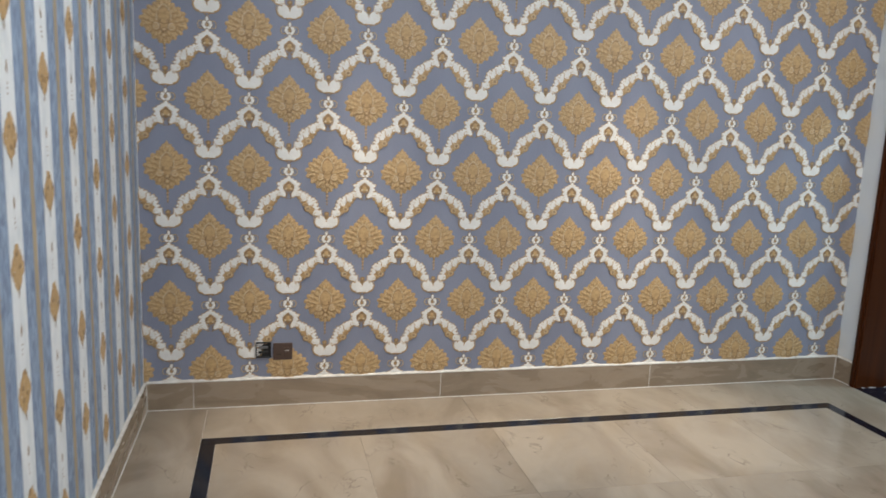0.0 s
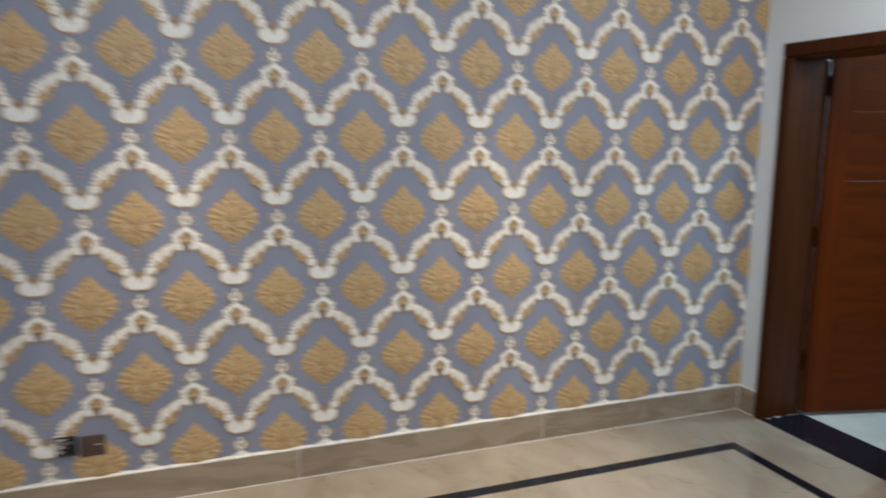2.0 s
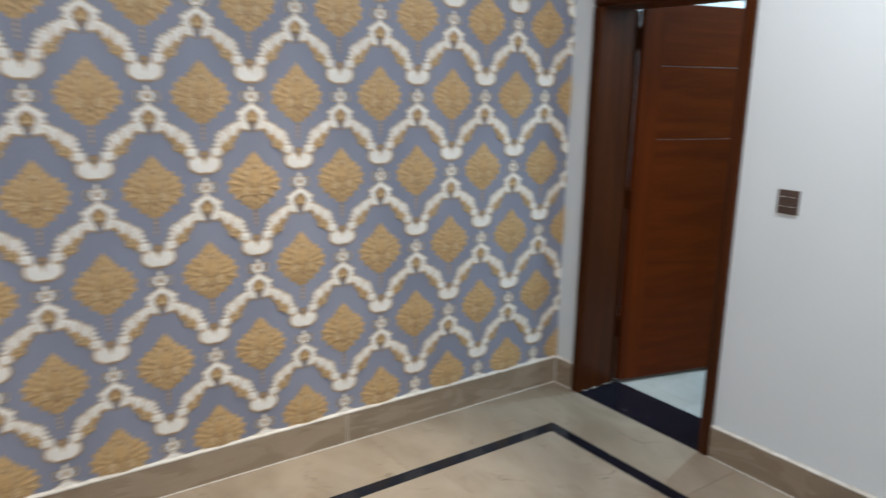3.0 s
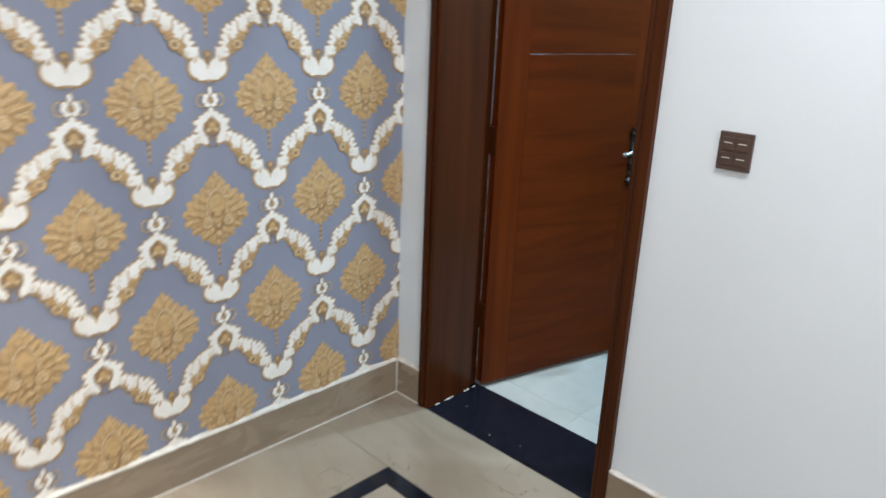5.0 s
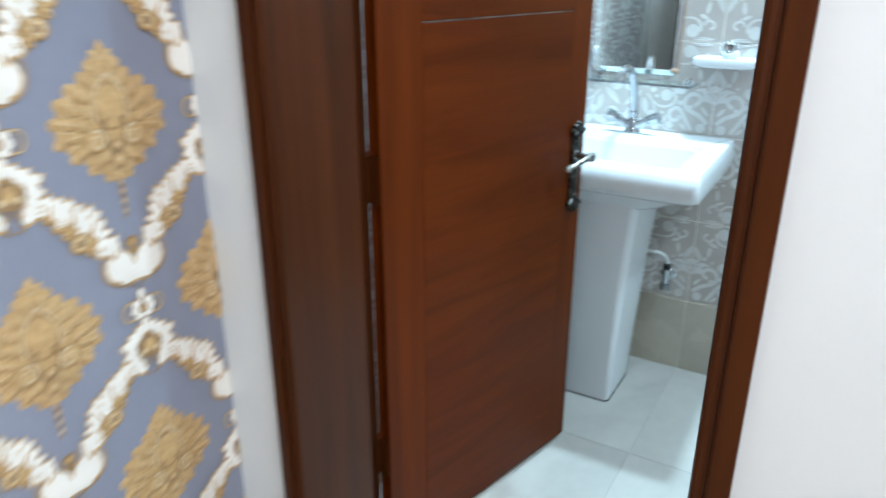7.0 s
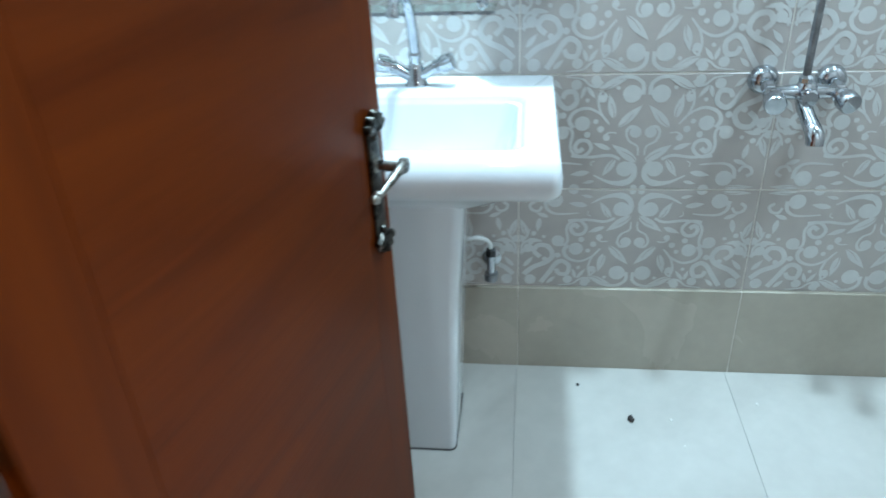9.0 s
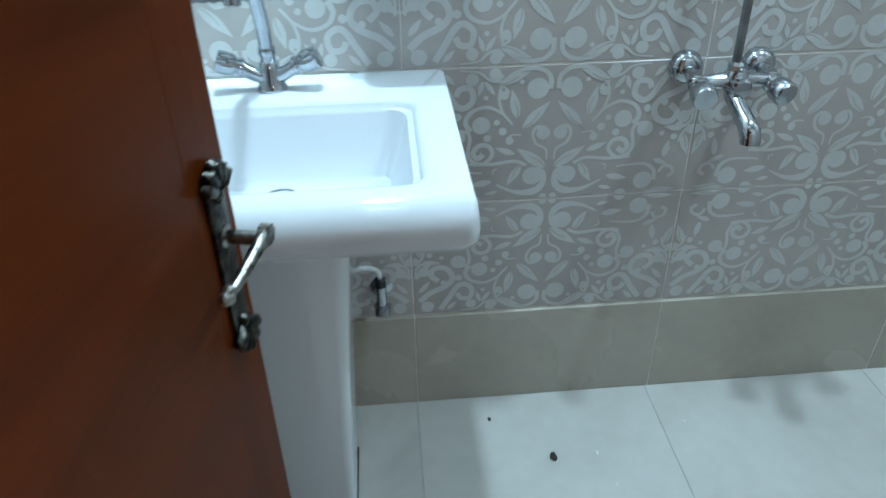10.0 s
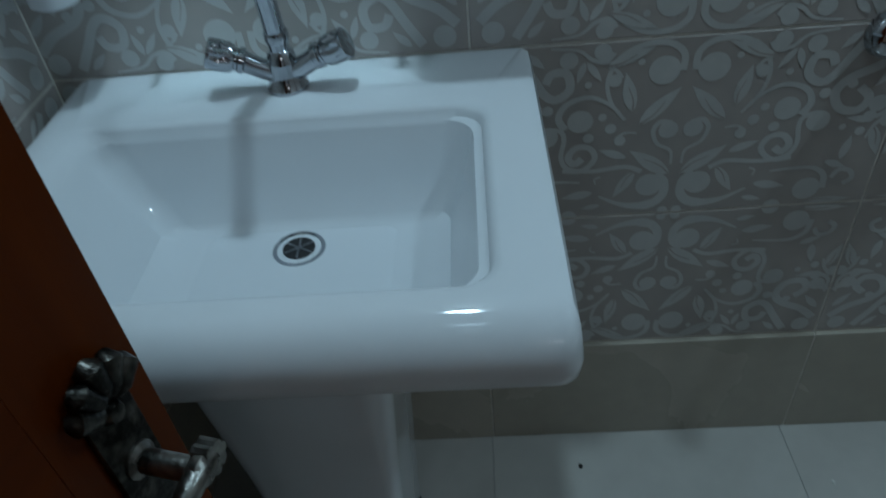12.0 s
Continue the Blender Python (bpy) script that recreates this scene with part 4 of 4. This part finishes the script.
neck = curve([(TX, TY, TZ + 0.066), (TX - 0.008, TY + 0.001, TZ + 0.124), (TX - 0.026, TY + 0.004, TZ + 0.180), (TX - 0.058, TY + 0.009, TZ + 0.216), (TX - 0.094, TY + 0.014, TZ + 0.223), (TX - 0.118, TY + 0.018, TZ + 0.211), (TX - 0.127, TY + 0.020, TZ + 0.196)], 6)
wpart("spout", tube(neck, [0.0135 - 0.0025 * i / (len(neck) - 1) for i in range(len(neck))], 16), CHROME, tap, "", True)
wpart("collar", lathe([(0.0150, 0.0), (0.0160, 0.003), (0.0160, 0.011), (0.0150, 0.014)], 20, Matrix.Translation((TX, TY, TZ + 0.064))), CHROME, tap, "", True)
wpart("aerator", lathe([(0.0125, 0.0), (0.0135, 0.002), (0.0135, 0.016), (0.0105, 0.018)], 18, aim((TX - 0.1270, TY + 0.020, TZ + 0.200), (-0.18, 0.04, -1))), CHROME, tap, "", True)

# ---------------- supply valve and hose ----------------
valve = thing("angle_valve", (BX, -0.513, 0.355), "chrome angle valve on the tiled wall under the basin", "valve")
vb = lathe([(0.026, 0.0), (0.026, 0.004), (0.018, 0.010), (0.010, 0.012), (0.010, 0.040)], 20, aim((BX, -0.513, 0.362), (-1, 0, 0)))
tube([(BX - 0.040, -0.513, 0.335), (BX - 0.040, -0.513, 0.395)], 0.012, 14, vb)
wpart("body", vb, CHROME, valve, "", True)
wpart("knob", lathe([(0.012, 0.0), (0.019, 0.003), (0.019, 0.024), (0.015, 0.028)], 12, aim((BX - 0.040, -0.513, 0.338), (0, 0, -1))), STEEL, valve, "", True)
wpart("nut", lathe([(0.014, 0.0), (0.014, 0.018), (0.009, 0.022)], 6, Matrix.Translation((BX - 0.040, -0.513, 0.390))), BLACK, valve)
hose = thing("supply_hose", (BX - 0.04, -0.513, 0.40), "white flexible hose from the valve up behind the pedestal", "hose")
wpart("tube", tube(curve([(BX - 0.040, -0.513, 0.408), (BX - 0.046, -0.506, 0.436), (BX - 0.062, -0.478, 0.456), (BX - 0.078, -0.436, 0.462), (BX - 0.085, -0.400, 0.500), (BX - 0.085, -0.380, 0.60), (BX - 0.08, -0.372, 0.70)], 7), 0.0058, 10), HOSE, hose, "", True)

# ---------------- mirror, shelf, ceramic holders ----------------
mirror = thing("mirror", (BX, -0.315, 1.06), "tall wall mirror with rounded corners above the basin", "mirror")
MY0, MY1, MZ0, MZ1 = -0.462, -0.168, 1.060, 1.580


def mirror_ring(inset, r, x):
    return [(x, a, b) for a, b, _ in round_rect(MY0 + inset, MY1 - inset, MZ0 + inset, MZ1 - inset, r, 0, 7)]


wpart("glass", loft([mirror_ring(0, 0.020, BX - 0.001), mirror_ring(0, 0.020, BX - 0.0045), mirror_ring(0.016, 0.014, BX - 0.007)]), MIRROR, mirror)
wpart("bevel_line", loft([mirror_ring(0.015, 0.015, BX - 0.0068), mirror_ring(0.0165, 0.0135, BX - 0.0074), mirror_ring(0.018, 0.012, BX - 0.0068)], False, False), SILVERMARK, mirror, "pale ground line of the bevel")

shelf = thing("glass_shelf", (BX, -0.345, 1.040), "narrow clear glass shelf on chrome brackets under the mirror", "shelf")
pane = wpart("pane", box(BX - 0.095, -0.532, 1.0365, BX - 0.004, -0.158, 1.0425, 0.0012, 1), GLASS, shelf)
pane.visible_shadow = False
waves = []
for i in range(151):
    y, k = -0.532 + 0.374 * i / 150, 0.0016 * math.sin(2 * math.pi * i / 7.5)
    waves.append([(BX - 0.0946, y, 1.0428), (BX - 0.0962 - 0.5 * k, y, 1.0424), (BX - 0.0962 - 0.5 * k, y, 1.0352 + k), (BX - 0.0946, y, 1.0352 + k)])
wpart("front_edge", loft(waves), STEEL, shelf, "dark polished wavy front edge")
for y in (-0.500, -0.190):
    br = lathe([(0.016, 0.0), (0.016, 0.005), (0.008, 0.008), (0.008, 0.046), (0.010, 0.050), (0.004, 0.054)], 16, aim((BX, y, 1.040), (-1, 0, 0)))
    wpart("bracket", br, CHROME, shelf, "", True)


def ceramic_shelf(name, y, half, label, hole):
    ob = thing(name, (BX, y, 1.12), label, "bathroom shelf")
    rngs = [(0.0, 0.094, half * 0.86, 0.032, 1.104), (0.0, 0.102, half * 0.97, 0.036, 1.110), (0.0, 0.104, half, 0.037, 1.120), (0.0, 0.102, half * 0.985, 0.036, 1.130),
            (0.004, 0.096, half * 0.93, 0.034, 1.132), (0.010, 0.088, half * 0.86, 0.032, 1.124), (0.016, 0.080, half * 0.76, 0.030, 1.122)]
    loops = []
    for b, d, h, r, z in rngs:
        loops.append(round_rect(BX - d, BX - b - 0.0005, y - h, y + h, min(r, h * 0.6, (d - b) * 0.45), z, 7))
    wpart("dish", loft(loops), CERAMIC, ob, "", True)
    wpart("backplate", lathe([(0.027, 0.0), (0.027, 0.010), (0.022, 0.018), (0.004, 0.020)], 24, aim((BX, y, 1.136), (-1, 0, 0))), CERAMIC, ob, "", True)
    wpart("boss", lathe([(0.021, 0.0), (0.023, 0.004), (0.023, 0.014), (0.017, 0.019), (0.010, 0.015), (0.003, 0.014)], 24, aim((BX - 0.018, y, 1.158), (-1, 0, 0.15))), CHROME, ob, "round chrome fixing boss", True)
    if hole:
        cup = lathe([(0.026, 0.0), (0.031, 0.004), (0.035, 0.06), (0.036, 0.110), (0.033, 0.110), (0.028, 0.010), (0.003, 0.008)], 24, Matrix.Translation((BX - 0.066, y, 1.002)))
        wpart("cup", cup, CERAMIC, ob, "", True)


ceramic_shelf("soap_shelf", -0.617, 0.101, "white ceramic soap shelf with a chrome boss on the tiles", False)
ceramic_shelf("tumbler_holder", -0.086, 0.058, "white ceramic tumbler holder beside the mirror", True)

# ---------------- wall mixer ----------------
MX, MY, MZ = BX, -1.222, 0.842
mixer = thing("wall_mixer", (MX, MY, MZ), "chrome wall-mounted bath mixer with two handles and a short spout", "tap")
for s in (1, -1):
    y = MY + s * 0.074
    fl = lathe([(0.034, 0.0), (0.035, 0.004), (0.032, 0.016), (0.022, 0.026), (0.012, 0.029)], 24, aim((MX, y, MZ + 0.012), (-1, 0, 0)))
    wpart("flange", fl, CHROME, mixer, "", True)
    leg = tube(curve([(MX - 0.018, y, MZ + 0.012), (MX - 0.040, y, MZ + 0.010), (MX - 0.068, y - s * 0.004, MZ + 0.002)], 5), 0.0125, 14)
    lathe([(0.017, 0.0), (0.0175, 0.002), (0.0175, 0.020), (0.015, 0.022)], 6, aim((MX - 0.046, y, MZ + 0.008), (-1, 0, -0.3)), leg)
    wpart("leg", leg, CHROME, mixer, "", True)
    hd = lathe([(0.014, 0.0), (0.019, 0.004), (0.019, 0.012), (0.0155, 0.016), (0.022, 0.020), (0.0245, 0.026), (0.0245, 0.048), (0.022, 0.052), (0.004, 0.0535)], 20, aim((MX - 0.072, MY + s * 0.070, MZ), (-0.92, s * 0.18 - 0.10, -0.22)))
    wpart("handle", hd, CHROME, mixer, "round chrome turning handle", True)
bar = tube([(MX - 0.068, MY + 0.086, MZ), (MX - 0.068, MY + 0.05, MZ + 0.002), (MX - 0.070, MY, MZ + 0.004), (MX - 0.068, MY - 0.05, MZ + 0.002), (MX - 0.068, MY - 0.086, MZ)], [0.014, 0.0145, 0.020, 0.0145, 0.014], 16)
lathe([(0.020, -0.018), (0.0235, -0.012), (0.0235, 0.012), (0.018, 0.022)], 20, Matrix.Translation((MX - 0.072, MY, MZ + 0.004)), bar)
lathe([(0.020, 0.0), (0.0205, 0.020), (0.017, 0.024), (0.004, 0.025)], 20, aim((MX - 0.084, MY, MZ), (-1, 0, -0.1)), bar)
wpart("body", bar, CHROME, mixer, "", True)
sp = [(MX - 0.074, MY + 0.004, MZ - 0.012), (MX - 0.086, MY + 0.004, MZ - 0.022), (MX - 0.116, MY + 0.0, MZ - 0.040), (MX - 0.145, MY - 0.004, MZ - 0.056), (MX - 0.157, MY - 0.006, MZ - 0.064), (MX - 0.163, MY - 0.007, MZ - 0.074), (MX - 0.165, MY - 0.007, MZ - 0.086)]
wpart("spout", tube(sp, [0.0160, 0.0165, 0.0175, 0.0190, 0.0195, 0.0195, 0.0190], 18), CHROME, mixer, "", True)
wpart("outlet_nut", lathe([(0.014, 0.0), (0.0155, 0.003), (0.0155, 0.014), (0.010, 0.020)], 8, Matrix.Translation((MX - 0.070, MY + 0.004, MZ + 0.022))), CHROME, mixer)
riser = thing("shower_riser", (MX - 0.07, MY, MZ + 0.04), "thin dark metal shower pipe rising from the mixer", "pipe")
wpart("pipe", tube(curve([(MX - 0.070, MY + 0.004, MZ + 0.038), (MX - 0.066, MY + 0.004, MZ + 0.20), (MX - 0.060, MY + 0.003, MZ + 0.55), (MX - 0.060, MY + 0.002, MZ + 1.05)], 4), 0.0085, 12), STEEL, riser, "", True)
for z in (0.55, 1.02):
    wpart("pipe_clip", lathe([(0.018, 0.0), (0.018, 0.004), (0.007, 0.008), (0.007, 0.058)], 14, aim((BX, MY + 0.003, MZ + z), (-1, 0, 0))), CHROME, riser, "", True)

# ---------------- lamps' bodies ----------------
# Unseen fittings assumed for the lamps; the third bathroom one is added.
def ceiling_panel(x, y, z, half, label):
    ob = thing("assumed_ceiling_light", (x, y, z), label, "ceiling light", "ceiling lights")
    wpart("frame", loft([round_rect(x - half - 0.03, x + half + 0.03, y - half - 0.03, y + half + 0.03, 0.02, z, 5), round_rect(x - half - 0.03, x + half + 0.03, y - half - 0.03, y + half + 0.03, 0.02, z - 0.012, 5),
                         round_rect(x - half, x + half, y - half, y + half, 0.01, z - 0.012, 5), round_rect(x - half, x + half, y - half, y + half, 0.01, z - 0.004, 5)]), LAMPBODY, ob)
    return ob


for px, py in ((-2.9, -1.5), (-0.8, -1.6), (-2.9, -3.5), (-1.0, -3.5)):
    ceiling_panel(px, py, CEIL, 0.23, "square white recessed ceiling light, assumed out of view")
# The last panel only houses the added fill on the shower side.
for px, py in ((0.50, -0.60), (1.42, -0.55), (1.15, -1.78)):
    ceiling_panel(px, py, BCEIL, 0.07, "small square recessed bathroom ceiling light, assumed out of view")

# ---------------- debris on the bathroom floor ----------------
rng = random.Random(4)
for x, y, s, mt in ((1.526, -0.759, 0.006, DEBRIS), (1.392, -0.894, 0.013, DEBRIS), (1.394, -0.999, 0.007, SILVERMARK), (1.30, -1.02, 0.004, SILVERMARK), (1.47, -1.24, 0.005, SILVERMARK), (0.72, -0.70, 0.006, SILVERMARK)):
    bm = bmesh.new()
    bmesh.ops.create_icosphere(bm, subdivisions=2, radius=1)
    for v in bm.verts:
        k = 1 + rng.uniform(-0.28, 0.28)
        v.co = (x + v.co.x * s * k, y + v.co.y * s * 0.7 * k, BZ + (0.9 + v.co.z) * s * 0.32)
    c = thing("debris_chip", (x, y, BZ), "small chip of building debris on the pale floor", "debris", "debris on the bathroom floor")
    wpart("chip", bm, mt, c)

residue = bmesh.new()
for i in range(15):
    x = rng.uniform(0.03, 0.286)
    near = bmesh.new()
    bmesh.ops.create_icosphere(near, subdivisions=1, radius=1)
    r = rng.uniform(0.0015, 0.0045)
    for v in near.verts:
        k = 1 + rng.uniform(-0.3, 0.3)
        v.co = (x + v.co.x * r * 1.5 * k, IN_L - rng.uniform(0.0, 0.004) + v.co.y * r * k, 0.001 + (0.8 + v.co.z) * r * 0.6)
    join(residue, near)
fleck = bmesh.new()
for i in range(4):
    near = bmesh.new()
    bmesh.ops.create_icosphere(near, subdivisions=1, radius=1)
    x, y, r = rng.uniform(0.02, 0.27), rng.uniform(-0.90, -0.20), rng.uniform(0.0012, 0.0024)
    for v in near.verts:
        k = 1 + rng.uniform(-0.3, 0.3)
        v.co = (x + v.co.x * r * 1.4 * k, y + v.co.y * r * k, 0.001 + (0.8 + v.co.z) * r * 0.5)
    join(fleck, near)
flecks = thing("plaster_flecks", (0.15, -0.5, 0.001), "scattered pale plaster flecks on the black door sill", "debris")
wpart("specks", fleck, GROUT, flecks)["kind"] = "stuff"
flecks["kind"] = "stuff"
mortar = thing("mortar_residue", (0.15, IN_L, 0.001), "pale crumbs of mortar along the foot of the door jamb", "debris")
wpart("crumbs", residue, GROUT, mortar)["kind"] = "stuff"
mortar["kind"] = "stuff"

# ---------------- laid pieces: tiles and floor slabs ----------------
def tile_mesh(name, w, h, t, mats, print_on=None, flip=False):
    """A tile lying in the plane y-z with its face towards -x; origin at its lower centre."""
    bm = box(0.0, -w / 2, 0.0, t, w / 2, h, 0.0012, 1)
    me = bpy.data.meshes.new(name)
    bm.to_mesh(me)
    bm.free()
    if print_on:
        v0 = [tuple(v.co) for v in me.vertices]
        f0 = [tuple(p.vertices) for p in me.polygons]
        k = len(v0)
        lim, top = w / 2 - 0.001, h - 0.001
        v1 = []
        for u, v, hh in print_on.v:
            v = min(max(v, 0.001), top)
            v1.append((-hh, -min(max(u, -lim), lim), h - v if flip else v))
        f1 = [tuple(i + k for i in f) for f in print_on.f]
        me2 = bpy.data.meshes.new(name)
        me2.from_pydata(v0 + v1, [], f0 + f1)
        me2.polygons.foreach_set("material_index", [0] * len(f0) + [1 - m for m in print_on.m])
        bpy.data.meshes.remove(me)
        me = me2
    for m in mats:
        me.materials.append(m)
    return me


TW, TH, TZ0, TY0 = 0.605, 0.3015, 0.270, -0.586
ornament = tile_print()
up = tile_mesh("tile", TW - 0.003, TH - 0.004, 0.0085, (TILE, PRINT), ornament)
down = tile_mesh("tile", TW - 0.003, TH - 0.004, 0.0085, (TILE, PRINT), ornament, True)
low = tile_mesh("tile", TW - 0.0022, TZ0 - BZ - 0.003, 0.020, (PLAIN,))


def lay(me, parent, m):
    ob = new("tile", me)
    ob.parent = parent
    ob.matrix_basis = m


for c in range(-3, 1):
    y = TY0 + TW * (c + 0.5)
    for r in range(8):
        if TZ0 + TH * (r + 1) > BCEIL + 0.05:
            continue
        z = TZ0 + TH * r
        lay(down if r % 2 == 0 else up, wall_tiled, Matrix.Translation((BX, y, z)))
    lay(low, wall_tiled, Matrix.Translation((BX - 0.009, y, BZ)))
wpart("joint_fill", box(BX - 0.0078, BY0 + 0.001, BZ, BX + 0.001, BY1 - 0.001, TZ0 - 0.006), GROUT, wall_tiled)
quarter = Matrix.Rotation(radians(90), 4, "Z")
for c in range(2):
    x = BX - TW * (c + 0.5) - 0.004
    for r in range(8):
        if TZ0 + TH * (r + 1) > BCEIL + 0.05:
            continue
        lay(down if r % 2 == 0 else up, wall_side, Matrix.Translation((x, BY1, TZ0 + TH * r)) @ quarter)
    lay(low, wall_side, Matrix.Translation((x, BY1, BZ)) @ quarter)


def slab(parent, name, mesh_store, x0, x1, y0, y1, top, mat, thick=0.012, gap=0.0008):
    key = (round(x1 - x0, 3), round(y1 - y0, 3), mat.name)
    if key not in mesh_store:
        w, h = (x1 - x0) / 2 - gap, (y1 - y0) / 2 - gap
        bm = box(-w, -h, -thick, w, h, 0, 0.0006, 1)
        me = bpy.data.meshes.new(name)
        bm.to_mesh(me)
        bm.free()
        me.materials.append(mat)
        mesh_store[key] = me
    ob = new(name, mesh_store[key])
    ob.parent = parent
    ob.location = ((x0 + x1) / 2, (y0 + y1) / 2, top)


store = {}
room_floor = bpy.data.objects["floor"]
SX0, SX1, SY1, SY0, SW = -3.650, -0.345, -0.350, -4.25, 0.064   # black strip, outside
for x0, x1 in ((XL + 0.012, SX0), (SX1, 0.0)):
    for y0, y1 in ((YB, -3.5), (-3.5, -2.3), (-2.3, -1.1), (-1.1, 0.0)):
        slab(room_floor, "floor_slab", store, x0, x1, y0, y1, 0.0, MARBLE)
for x0, x1 in ((SX0, -2.36), (-2.36, -1.15), (-1.15, SX1)):
    slab(room_floor, "floor_slab", store, x0, x1, SY1, 0.0, 0.0, MARBLE)
    slab(room_floor, "floor_slab", store, x0, x1, YB, SY0, 0.0, MARBLE)
for y0, y1 in ((SY1 - SW, SY1), (SY0, SY0 + SW)):
    for x0, x1 in ((SX0, -2.36), (-2.36, -1.60), (-1.60, SX1)):
        slab(room_floor, "strip_slab", store, x0, x1, y0, y1, 0.0003, GRANITE)
for x0, x1 in ((SX0, SX0 + SW), (SX1 - SW, SX1)):
    for k in range(5):
        a = SY0 + SW + (SY1 - SY0 - 2 * SW) * k / 5
        slab(room_floor, "strip_slab", store, x0, x1, a, a + (SY1 - SY0 - 2 * SW) / 5, 0.0003, GRANITE)
nx, ny = 5, 6
fx, fy = (SX1 - SX0 - 2 * SW) / nx, (SY1 - SY0 - 2 * SW) / ny
for i in range(nx):
    for j in range(ny):
        slab(room_floor, "floor_slab", store, SX0 + SW + fx * i, SX0 + SW + fx * (i + 1), SY0 + SW + fy * j, SY0 + SW + fy * (j + 1), 0.0, MARBLE, gap=0.0004)
for i in range(3):
    for j in range(4):
        x0, x1 = max(0.290, BX - 0.6 * (i + 1)), BX - 0.6 * i
        y1 = BY1 - 0.002 if j == 0 else -1.182 + 0.6 * (2 - j)
        y0 = max(BY0, -1.182 + 0.6 * (1 - j))
        slab(bath_floor, "floor_tile", store, x0, x1, y0, y1, BZ, BATHFLOOR, gap=0.0008)
